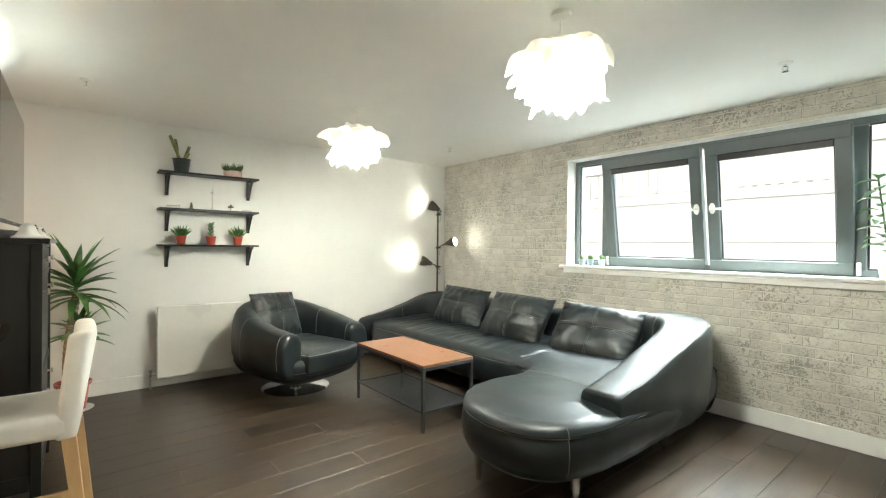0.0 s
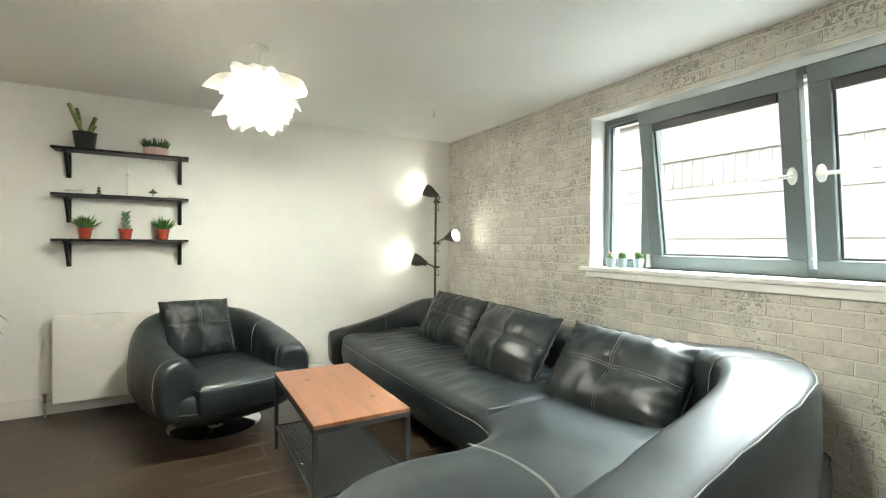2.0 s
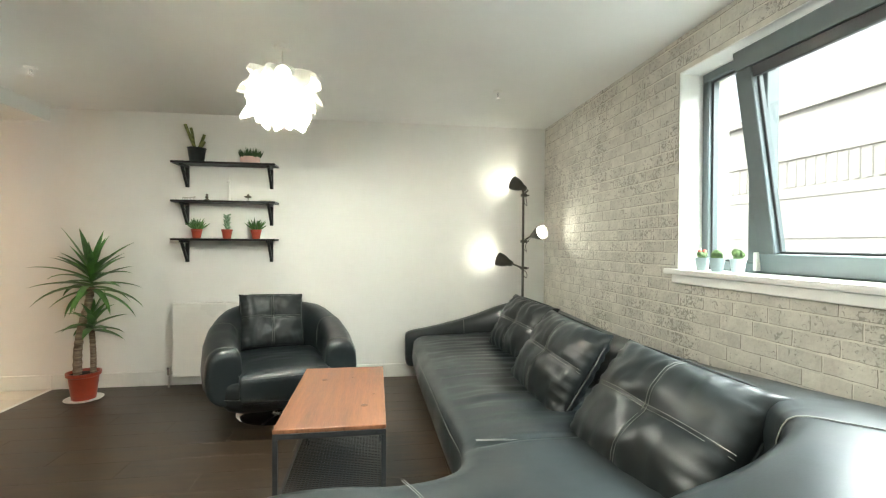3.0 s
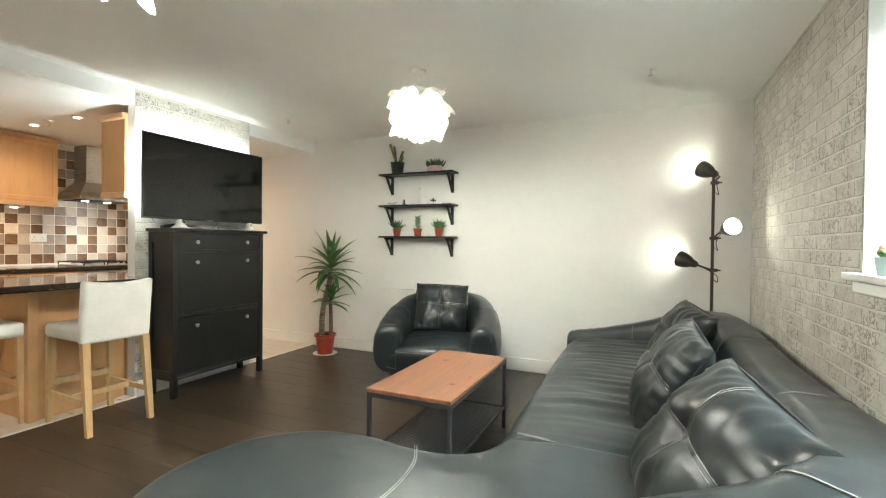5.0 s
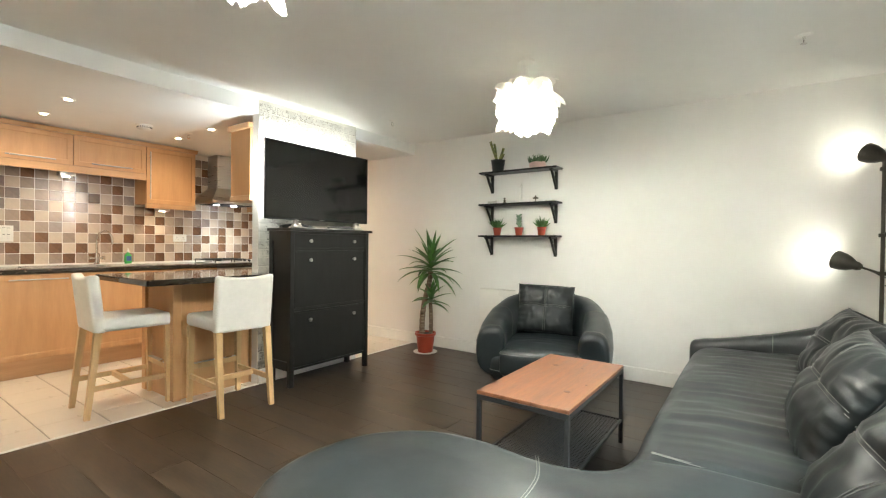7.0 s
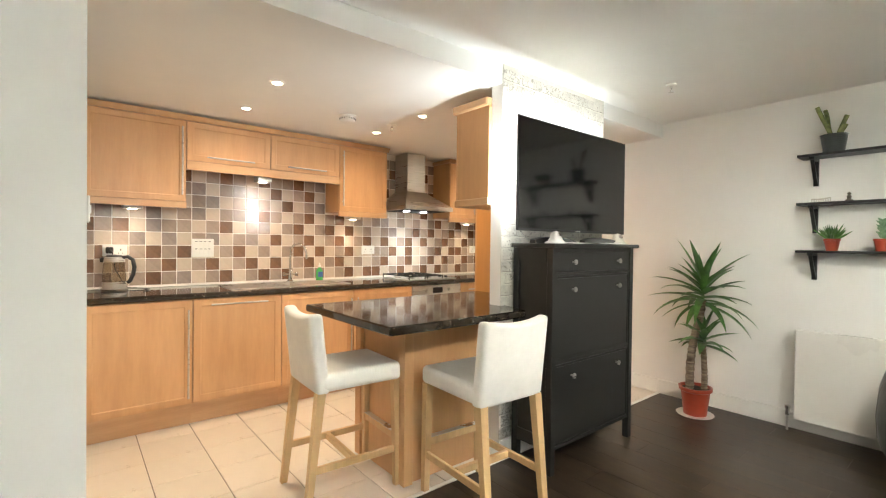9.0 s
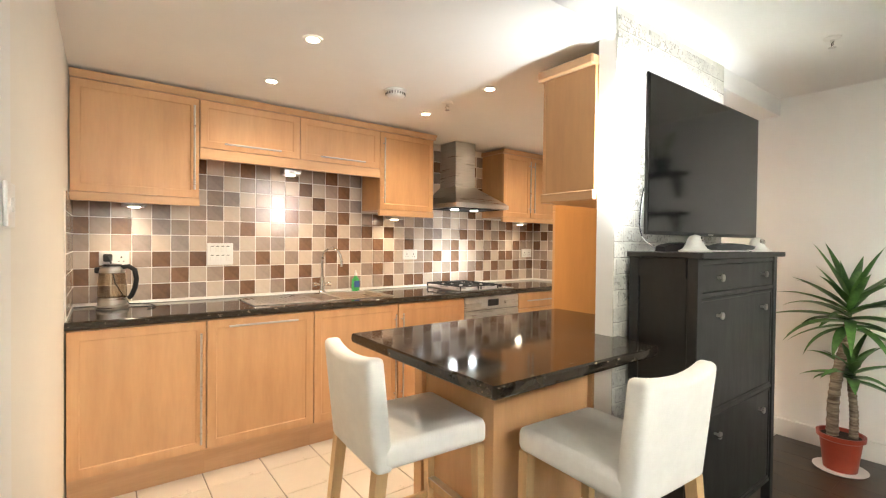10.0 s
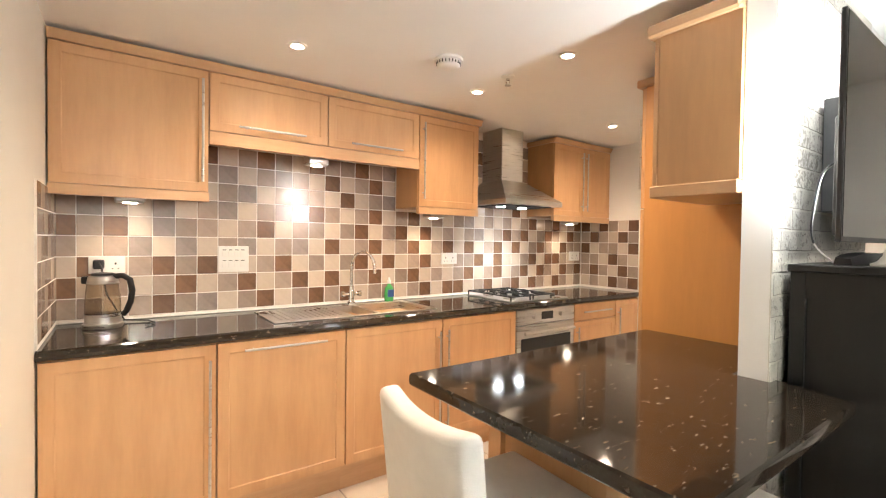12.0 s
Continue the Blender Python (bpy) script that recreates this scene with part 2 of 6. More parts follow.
def tube(bm, pts, r, n=8, closed=False):
    """A round tube through the points."""
    pts = [Vector(p) for p in pts]
    rings, up = [], None
    for i, p in enumerate(pts):
        a = pts[i - 1] if (i or closed) else p
        b = pts[(i + 1) % len(pts)] if (i < len(pts) - 1 or closed) else p
        d = (b - a).normalized()
        side = d.cross(up) if up is not None else d.orthogonal()
        side = side.normalized() if side.length > 1e-6 else d.orthogonal().normalized()
        up = side.cross(d).normalized()
        rings.append([bm.verts.new(p + r * (side * math.cos(k * math.tau / n) + up * math.sin(k * math.tau / n))) for k in range(n)])
    for i in range(len(rings) - (0 if closed else 1)):
        q, s = rings[i], rings[(i + 1) % len(rings)]
        for k in range(n):
            bm.faces.new((q[k], q[(k + 1) % n], s[(k + 1) % n], s[k]))
    if not closed:
        bm.faces.new(rings[0][::-1])
        bm.faces.new(rings[-1])
    return bm


def lathe(bm, profile, n=28, at=(0, 0, 0), m=None):
    """Turns (radius, height) pairs about z."""
    m = m or Matrix.Translation(at)
    rings = [[bm.verts.new(m @ Vector((r * math.cos(k * math.tau / n), r * math.sin(k * math.tau / n), z))) for k in range(n)] for r, z in profile]
    for q, s in zip(rings, rings[1:]):
        for k in range(n):
            bm.faces.new((q[k], q[(k + 1) % n], s[(k + 1) % n], s[k]))
    if profile[0][0] > 1e-4:
        bm.faces.new(rings[0][::-1])
    if profile[-1][0] > 1e-4:
        bm.faces.new(rings[-1])
    return bm


def link(name, bm, material, parent=None, label="", smooth=None, kind=""):
    bmesh.ops.recalc_face_normals(bm, faces=bm.faces)
    me = bpy.data.meshes.new(name)
    bm.to_mesh(me)
    bm.free()
    me.materials.append(material)
    if smooth is not None:
        me.polygons.foreach_set("use_smooth", [True] * len(me.polygons))
        me.set_sharp_from_angle(angle=radians(smooth))
    ob = new(name, me)
    ob.parent = parent
    return tagged(ob, label, kind=kind)


def part(name, bm, material, parent, label="", smooth=None, kind=""):
    """A mesh in the coordinates of its thing."""
    return link(name, bm, material, parent, label, smooth, kind)


def wpart(name, bm, material, parent, label="", smooth=None, kind=""):
    """A mesh given in the room's coordinates, hung under a thing that is not turned."""
    top = parent
    while top.parent:
        top = top.parent
    bmesh.ops.translate(bm, vec=-Vector(top.location), verts=bm.verts)
    return link(name, bm, material, parent, label, smooth, kind)


def thing(name, at, label, category, group="", turn=0):
    ob = new(name)
    ob.matrix_basis = pose(*at, 0, 0, turn)
    return tagged(ob, label, category, group)


def B(*a, **k):
    return box(bmesh.new(), *a, **k)


def R(*a, **k):
    return rod(bmesh.new(), *a, **k)


# ---- structure ----
def structure(name, bm, material, label, smooth=None):
    ob = link(name, bm, material, None, label, smooth, "structure")
    return ob


WY0, WY1, WZ0, WZ1 = 0.58, 3.082, 1.085, 2.126
BACK_Y = -1.6
bm = B(WIN_X, WIN_X + 0.3, BACK_Y - 0.15, SHELF_Y + 0.15, -0.1, WZ0 - 0.03)
box(bm, WIN_X, WIN_X + 0.3, BACK_Y - 0.15, SHELF_Y + 0.15, WZ1, CEIL + 0.1)
box(bm, WIN_X, WIN_X + 0.3, BACK_Y - 0.15, WY0, WZ0 - 0.03, WZ1)
box(bm, WIN_X, WIN_X + 0.3, WY1, SHELF_Y + 0.15, WZ0 - 0.03, WZ1)
wall_window = structure("wall_east", bm, MORTAR, "wall papered in pale whitewashed brick round a wide window")
wall_shelf = structure("wall_north", B(-2.6, WIN_X, SHELF_Y, SHELF_Y + 0.15, -0.1, CEIL + 0.1), WHITE_WALL, "plain off-white painted wall behind shelves and armchair")
structure("wall_south", B(-0.3, WIN_X, BACK_Y - 0.15, BACK_Y, -0.1, CEIL + 0.1), WHITE_WALL, "plain off-white painted wall")
structure("wall_west", B(-0.25, -0.1, BACK_Y, KIT_Y, -0.1, CEIL + 0.1), WHITE_WALL, "short off-white painted wall beside the kitchen")
structure("wall_kitchen_side", B(KIT_X - 0.15, -0.25, KIT_Y - 0.15, KIT_Y, -0.1, KCEIL + 0.1), KITCHEN_WALL, "cream painted side wall of the kitchen")
wall_kitchen = structure("wall_kitchen_back", B(KIT_X - 0.15, KIT_X, KIT_Y, SHELF_Y, -0.1, KCEIL + 0.1), KITCHEN_WALL, "cream painted kitchen wall behind the tiled splashback")
pier = structure("wall_pier", B(-0.187, -0.104, 3.02, 4.085, 0, KCEIL), WHITE_WALL, "thin partition wall carrying the television, white painted at its end")
structure("ceiling", B(-0.106, WIN_X, BACK_Y, SHELF_Y, CEIL, CEIL + 0.1), CEILING, "smooth white painted ceiling of the living room")
structure("ceiling_kitchen", B(KIT_X, -0.106, KIT_Y, SHELF_Y, KCEIL, CEIL + 0.1), CEILING, "lowered cream-white ceiling over the kitchen with its edge band")
floor_wood = structure("floor", B(-0.1, WIN_X, BACK_Y, SHELF_Y, -0.1, -0.006), GAP, "dark brown wood laminate floor")
floor_tiled = structure("floor_kitchen", B(KIT_X, -0.1, KIT_Y, SHELF_Y, -0.1, -0.006), GROUT, "cream tiled kitchen floor")
structure("threshold_strip", B(-0.115, -0.09, KIT_Y, SHELF_Y, -0.008, 0.004, bevel=0.003), TRIM, "thin pale strip between tile and wood floor")


def skirting(x0, x1, y0, y1):
    structure("baseboard", B(x0, x1, y0, y1, 0, 0.12, bevel=0.004), TRIM, "white painted skirting board")


skirting(-0.1, WIN_X - 0.02, SHELF_Y - 0.018, SHELF_Y - 0.001)
skirting(WIN_X - 0.02, WIN_X - 0.003, BACK_Y + 0.02, SHELF_Y)
skirting(-0.1, WIN_X, BACK_Y, BACK_Y + 0.018)
skirting(-0.099, -0.082, BACK_Y + 0.02, KIT_Y)
skirting(-0.099, -0.082, 3.03, 4.085)
skirting(-0.9, -0.1, SHELF_Y - 0.018, SHELF_Y - 0.001)
structure("window_reveal", box(box(box(bmesh.new(), WIN_X + 0.002, WIN_X + 0.175, WY1 - 0.006, WY1, WZ0, WZ1), WIN_X + 0.002, WIN_X + 0.175, WY0, WY0 + 0.006, WZ0, WZ1), WIN_X + 0.002, WIN_X + 0.175, WY0, WY1, WZ1 - 0.006, WZ1), TRIM, "white painted lining of the window opening")
bm = B(WIN_X - 0.045, WIN_X + 0.19, WY0 - 0.06, WY1 + 0.06, WZ0 - 0.028, WZ0, bevel=0.006, seg=2)
box(bm, WIN_X - 0.022, WIN_X - 0.003, WY0 - 0.04, WY1 + 0.02, WZ0 - 0.075, WZ0 - 0.03, bevel=0.004)
structure("window_sill", bm, TRIM, "white painted wooden window sill with a moulded edge", 40)


# window: frame, two bottom-hung sashes tilted into the room, fixed side lights
def ring(bm, x0, x1, y0, y1, z0, z1, w):
    box(bm, x0, x1, y0, y1, z0, z0 + w, 0.004)
    box(bm, x0, x1, y0, y1, z1 - w, z1, 0.004)
    box(bm, x0 + 0.001, x1 - 0.001, y0, y0 + w, z0 + w, z1 - w, 0.004)
    box(bm, x0 + 0.001, x1 - 0.001, y1 - w, y1, z0 + w, z1 - w, 0.004)
    return bm


window = tagged(new("window_1"), "wide grey-green framed window with two sashes tilted inward", "window", kind="structure")
window.location = (WIN_X + 0.17, 1.825, WZ0)
FX0, FX1 = WIN_X + 0.132, WIN_X + 0.202
bm = ring(bmesh.new(), FX0, FX1, WY0 + 0.006, WY1 - 0.006, WZ0, WZ1 - 0.006, 0.045)
for y, w in ((0.93, 0.04), (2.722, 0.05)):
    box(bm, FX0 + 0.002, FX1 - 0.002, y - w, y + w, WZ0 + 0.045, WZ1 - 0.06, 0.004)
wpart("window_frame", bm, FRAME, window)
for y0, y1 in ((0.63, 0.89), (2.772, 3.032)):
    p = wpart("pane", B(FX0 + 0.03, FX0 + 0.036, y0, y1, WZ0 + 0.045, WZ1 - 0.05), PANE, window)
    p.visible_shadow = False
    bm = ring(bmesh.new(), FX0 + 0.018, FX0 + 0.028, y0, y1, WZ0 + 0.045, WZ1 - 0.051, 0.012)
    wpart("glazing_bead", bm, SEAL, window)
TILT_SASH = 9.2
for y0, y1 in ((0.948, 1.81), (1.845, 2.69)):
    sash = new("sash")
    sash.parent = window
    sash.matrix_basis = Matrix.Translation(Vector((WIN_X + 0.162, 0, WZ0 + 0.008)) - window.location) @ pose(0, 0, 0, 0, -TILT_SASH, 0)
    tagged(sash, "grey-green window sash tilted inward at the top")
    H = 0.988
    part("sash_frame", ring(bmesh.new(), -0.035, 0.03, y0, y1, 0, H, 0.085), FRAME, sash)
    p = part("pane", B(-0.002, 0.004, y0 + 0.085, y1 - 0.085, 0.085, H - 0.085), PANE, sash)
    p.visible_shadow = False
    part("glazing_bead", ring(bmesh.new(), -0.012, 0.0, y0 + 0.085, y1 - 0.085, 0.085, H - 0.085, 0.01), SEAL, sash)
    part("vent", B(-0.034, -0.004, y0 + 0.088, y1 - 0.088, H - 0.135, H - 0.088, 0.004), PLASTIC_BLACK, sash, "dark trickle vent strip")
    hy = y1 - 0.04 if y0 < 1 else y0 + 0.04
    s = -1 if y0 < 1 else 1
    bm = lathe(bmesh.new(), [(0.0, 0), (0.02, 0), (0.02, 0.012), (0.0, 0.014)], 20, m=Matrix.Translation((-0.036, hy, H / 2)) @ Euler((0, radians(-90), 0)).to_matrix().to_4x4() @ Matrix.Diagonal((2.1, 1, 1, 1)))
    rod(bm, (-0.045, hy, H / 2), (-0.085, hy, H / 2), 0.009)
    tube(bm, [(-0.085, hy, H / 2), (-0.09, hy + s * 0.03, H / 2), (-0.09, hy + s * 0.12, H / 2 - 0.003)], 0.0085)
    part("handle", bm, PLASTIC_WHITE, sash, "silver-white lever handle", 40)
for y in (0.925, 2.70):
    wpart("hinge", B(WIN_X + 0.105, WIN_X + 0.131, y - 0.01, y + 0.012, WZ0 + 0.01, WZ0 + 0.095, 0.004), PLASTIC_WHITE, window)

# opposite building, a light stone facade across the street
STONE = mat("pale_sandstone", (0.50, 0.48, 0.45), 0.85, var=0.15, scale=0.5, bump=0.3, bump_scale=6)
street = structure("ground", B(4.5, 40, -30, 40, -4.2, -4.0), mat("grey_asphalt", (0.06, 0.06, 0.06), 0.9, var=0.2, scale=1), "grey street far below the window")
bm = B(17, 20, -30, 40, -4, 6.0)
for z in (-1.0, 0.7, 1.5, 2.9):
    box(bm, 16.96, 17, -30, 40, z, z + 0.22)
box(bm, 16.85, 17, -30, 40, 5.9, 6.15)
for i in range(90):
    y = -12 + i * 0.35
    box(bm, 16.94, 17, y, y + 0.16, 3.3, 4.2)
box(bm, 16.92, 17, -30, 40, 4.25, 4.42)
facade = structure("backdrop", bm, STONE, "pale stone building across the street with a balustrade")


# ---- kitchen ----
def panel_door(name, x, y0, y1, z0, z1, parent, border=0.06, fx=1, gap=0.0035):
    """A door whose face looks along x, with a shallow sunk centre panel."""
    y0, y1, z0, z1 = y0 + gap, y1 - gap, z0 + gap, z1 - gap
    bm = B(x, x + 0.019 * fx, y0, y1, z0, z1) if fx > 0 else B(x - 0.019, x, y0, y1, z0, z1)
    bm.normal_update()
    face = max(bm.faces, key=lambda f: f.normal.x * fx)
    bmesh.ops.inset_region(bm, faces=[face], thickness=0.003, depth=0.0)
    face.normal_update()
    if min(y1 - y0, z1 - z0) > 0.22:
        bmesh.ops.inset_region(bm, faces=[face], thickness=border, depth=0.0)
        bmesh.ops.inset_region(bm, faces=[face], thickness=0.007, depth=-0.0035)
    return wpart(name, bm, MAPLE, parent)


def bar_handle(parent, a, b, out):
    a, b, out = Vector(a), Vector(b), Vector(out)
    d = (b - a).normalized()
    bm = R(a + out, b + out, 0.006)
    for p in (a + d * 0.04, b - d * 0.04):
        rod(bm, p, p + out, 0.004)
    return wpart("handle", bm, STEEL, parent, "brushed steel bar handle", 40)


WALL_FRONT = -2.055
CARC = mat("maple_carcass", (0.52, 0.29, 0.13), 0.4, var=0.08, scale=2, stretch=(5, 5, 0.7))


def wall_cabinet(y0, y1, z0, z1, doors=1, handle="right", pelmet=True):
    c = thing("wall_cabinet", (KIT_X, (y0 + y1) / 2, z0), "maple wall cabinet, framed door, steel bar handle, on the tiled wall", "cabinet", "kitchen wall cabinets")
    wpart("body", B(KIT_X + 0.006, WALL_FRONT, y0 + 0.001, y1 - 0.001, z0, z1), CARC, c)
    w = (y1 - y0) / doors
    for k in range(doors):
        a, b = y0 + k * w, y0 + (k + 1) * w
        d = panel_door("door", WALL_FRONT, a, b, z0, z1, c, 0.055)
        side = handle if doors == 1 else ("right" if k == 0 else "left")
        if side == "bottom":
            bar_handle(d, (WALL_FRONT + 0.02, (a + b) / 2 - 0.17, z0 + 0.035), (WALL_FRONT + 0.02, (a + b) / 2 + 0.17, z0 + 0.035), (0.026, 0, 0))
        else:
            hy = b - 0.03 if side == "right" else a + 0.03
            bar_handle(d, (WALL_FRONT + 0.02, hy, z0 + 0.05), (WALL_FRONT + 0.02, hy, z1 - 0.05), (0.026, 0, 0))
    return c


U = [1.135, 1.737, 2.343, 2.956, 3.457]
UTOP = 2.145
wall_cabinet(U[0], U[1], 1.55, UTOP)
wall_cabinet(U[1], U[2], 1.855, UTOP, handle="bottom")
wall_cabinet(U[2], U[3], 1.855, UTOP, handle="bottom")
wall_cabinet(U[3], U[4], 1.55, UTOP, handle="left")
wall_cabinet(4.26, 5.018, 1.55, UTOP, doors=2)


def moulding(name, runs, z0, z1, lean, label):
    t = thing(name, (KIT_X, 2.3, z0), label, name.replace("_", " "))
    for x0, x1, y0, y1 in runs:
        bm = bmesh.new()
        n = 0
        box(bm, x0, x1, y0, y1, z0, z1)
        bm.verts.ensure_lookup_table()
        for v in bm.verts[n:]:
            top = v.co.z > (z0 + z1) / 2
            if (top and lean > 0) or (not top and lean < 0):
                if abs(v.co.x - x1) < 1e-5:
                    v.co.x += abs(lean)
        wpart("rail", bm, MAPLE_H, t)
    return t


moulding("cornice", [(KIT_X + 0.01, WALL_FRONT + 0.025, U[0], U[4] + 0.015), (KIT_X + 0.01, WALL_FRONT + 0.025, 4.245, 5.018)], UTOP + 0.001, UTOP + 0.038, 0.022, "moulded maple cornice along the top of the wall cabinets")
moulding("pelmet", [(WALL_FRONT - 0.01, WALL_FRONT + 0.02, U[0], U[1]), (WALL_FRONT - 0.01, WALL_FRONT + 0.02, U[3], U[4]), (WALL_FRONT - 0.01, WALL_FRONT + 0.02, 4.26, 5.018)], 1.505, 1.549, -0.004, "maple light pelmet under the wall cabinets")
moulding("pelmet", [(WALL_FRONT - 0.01, WALL_FRONT + 0.02, U[1] + 0.001, U[3] - 0.001)], 1.79, 1.854, -0.004, "maple light pelmet under the short wall cabinets")
for ux, uy, uz in UNDER:
    t = thing("under_cabinet_light", (ux, uy, uz), "small triangular steel under-cabinet light, lit warm", "light", "under-cabinet lights")
    top = 1.55 if uz < 1.6 else 1.855
    part("housing", B(-0.05, 0.05, -0.06, 0.06, 0.0, top - uz - 0.001, bevel=0.006), STEEL, t)
    part("lens", lathe(bmesh.new(), [(0.0, -0.004), (0.028, -0.004), (0.028, 0.0), (0, 0.0)], 18), glow("warm_lens", (1, 0.86, 0.66), 9), t, "glowing warm lens")

# base units
BF = -1.752


def base_unit(y0, y1, label, kind="door", handle="right"):
    c = thing("base_unit", (KIT_X, (y0 + y1) / 2, 0), label, "cabinet", "kitchen base units")
    wpart("body", B(KIT_X + 0.006, BF, y0 + 0.001, y1 - 0.001, 0.152, 0.868), CARC, c)
    wpart("plinth", B(BF - 0.06, BF - 0.045, y0, y1, 0.001, 0.151), MAPLE_H, c, "maple plinth board")
    if kind == "door":
        d = panel_door("door", BF, y0, y1, 0.155, 0.866, c)
        hy = y1 - 0.03 if handle == "right" else y0 + 0.03
        bar_handle(d, (BF + 0.02, hy, 0.20), (BF + 0.02, hy, 0.80), (0.026, 0, 0))
    elif kind == "appliance":
        d = panel_door("door", BF, y0, y1, 0.155, 0.866, c)
        bar_handle(d, (BF + 0.02, y0 + 0.11, 0.825), (BF + 0.02, y1 - 0.11, 0.825), (0.026, 0, 0))
    elif kind == "drawer":
        d = panel_door("drawer", BF, y0, y1, 0.735, 0.866, c)
        bar_handle(d, (BF + 0.02, y0 + 0.09, 0.80), (BF + 0.02, y1 - 0.09, 0.80), (0.026, 0, 0))
        d = panel_door("door", BF, y0, y1, 0.155, 0.730, c)
        bar_handle(d, (BF + 0.02, y0 + 0.03, 0.25), (BF + 0.02, y0 + 0.03, 0.69), (0.026, 0, 0))
    return c


base_unit(1.135, 1.728, "maple base cabinet with framed door and tall bar handle")
base_unit(1.728, 2.332, "maple-fronted built-in dishwasher with a horizontal bar handle", "appliance")
base_unit(2.332, 2.945, "maple sink base cabinet with a framed door under the worktop")
base_unit(2.945, 3.553, "maple base cabinet with a framed door beside the oven", handle="left")
base_unit(4.163, 4.69, "maple base cabinet with one drawer above a door beside the oven", "drawer")
base_unit(4.69, 5.016, "narrow maple base cabinet in the kitchen corner", handle="left")

oven = thing("oven", (KIT_X, 3.858, 0), "built-in stainless steel oven with dark glass door under the hob", "oven")
wpart("body", B(KIT_X + 0.05, BF, 3.556, 4.160, 0.155, 0.868), PLASTIC_BLACK, oven)
wpart("plinth", B(BF - 0.06, BF - 0.045, 3.556, 4.160, 0.001, 0.151), MAPLE_H, oven)
cp = wpart("control_panel", B(BF + 0.001, BF + 0.022, 3.558, 4.158, 0.758, 0.864, bevel=0.003), STEEL, oven, "stainless steel control panel")
wpart("display", B(BF + 0.022, BF + 0.024, 3.80, 3.92, 0.785, 0.84), SCREEN, cp)
for ky in (3.72, 4.00):
    wpart("knob", R((BF + 0.022, ky, 0.812), (BF + 0.045, ky, 0.812), 0.017, 0.015, 20), STEEL, cp, "", 40)
dr = wpart("door", B(BF + 0.001, BF + 0.022, 3.558, 4.158, 0.165, 0.752, bevel=0.003), STEEL, oven, "stainless steel oven door")
wpart("window", B(BF + 0.022, BF + 0.025, 3.60, 4.115, 0.22, 0.665), SCREEN, dr, "dark glass oven window")
bm = R((BF + 0.06, 3.60, 0.705), (BF + 0.06, 4.115, 0.705), 0.011)
for ky in (3.64, 4.075):
    rod(bm, (BF + 0.022, ky, 0.705), (BF + 0.06, ky, 0.705), 0.007)
wpart("handle", bm, STEEL, dr, "", 40)

worktop = thing("worktop", (KIT_X, 3.0, 0.87), "black granite-effect worktop along the kitchen wall", "worktop")
prof = [(KIT_X + 0.002, 0.869), (-1.735, 0.869), (-1.722, 0.874), (-1.716, 0.889), (-1.722, 0.904), (-1.735, 0.909), (KIT_X + 0.002, 0.909)]
SX0, SX1, SY0, SY1 = -2.215, -1.855, 2.42, 2.93


def run(bm, y0, y1, pr):
    a = [bm.verts.new((x, y0, z)) for x, z in pr]
    b = [bm.verts.new((x, y1, z)) for x, z in pr]
    n = len(pr)
    for k in range(n):
        bm.faces.new((a[k], a[(k + 1) % n], b[(k + 1) % n], b[k]))
    bm.faces.new(a[::-1])
    bm.faces.new(b)


for y0, y1, outline in ((KIT_Y + 0.002, SY0, prof), (SY1, 5.018, prof), (SY0, SY1, [(SX1, 0.869)] + prof[1:6] + [(SX1, 0.909)]), (SY0, SY1, [(KIT_X + 0.002, 0.869), (SX0, 0.869), (SX0, 0.909), (KIT_X + 0.002, 0.909)])):
    bm = bmesh.new()
    run(bm, y0, y1, outline)
    wpart("slab", bm, GRANITE, worktop)
bm = B(KIT_X + 0.008, KIT_X + 0.016, KIT_Y + 0.016, 5.005, 0.910, 0.918, bevel=0.002)
structure("sealant", bm, PLASTIC_WHITE, "white sealant bead behind the worktop")

sink = thing("sink", (-2.03, 2.5, 0.91), "stainless steel one-and-a-half-bowl sink with ribbed drainer", "sink")
bm = bmesh.new()
box(bm, -2.26, -1.83, 2.0, 2.425, 0.910, 0.915, 0.002)
box(bm, -2.26, SX0 + 0.004, 2.426, 2.97, 0.910, 0.915, 0.002)
box(bm, SX1 - 0.004, -1.83, 2.426, 2.97, 0.910, 0.915, 0.002)
box(bm, SX0 + 0.005, SX1 - 0.005, SY1 - 0.004, 2.97, 0.910, 0.915, 0.002)
wpart("rim", bm, STEEL, sink)
for a, b, dep in ((2.43, 2.575, 0.11), (2.60, 2.925, 0.16)):
    bm = bmesh.new()
    for x0, x1, y0, y1, z0, z1 in ((SX0, SX0 + .003, a, b, -dep, .003), (SX1 - .003, SX1, a, b, -dep, .003), (SX0, SX1, a - .003, a, -dep, .003), (SX0, SX1, b, b + .003, -dep, .003), (SX0, SX1, a - .003, b + .003, -dep - .003, -dep)):
        box(bm, x0, x1, y0, y1, 0.911 + z0, 0.911 + z1)
    bowl = wpart("bowl", bm, STEEL, sink)
    wpart("drain", lathe(bmesh.new(), [(0, 0), (0.035, 0), (0.035, 0.003), (0, 0.004)], 20, at=(-2.03, (a + b) / 2, 0.911 - dep)), CHROME, bowl)
wpart("divider", B(SX0, SX1, 2.577, 2.598, 0.905, 0.914, 0.003), STEEL, sink)
for k in range(11):
    wpart("rib", B(-2.22, -1.89 + 0.0, 2.045 + k * 0.032, 2.057 + k * 0.032, 0.915, 0.919, 0.0015), STEEL, sink)

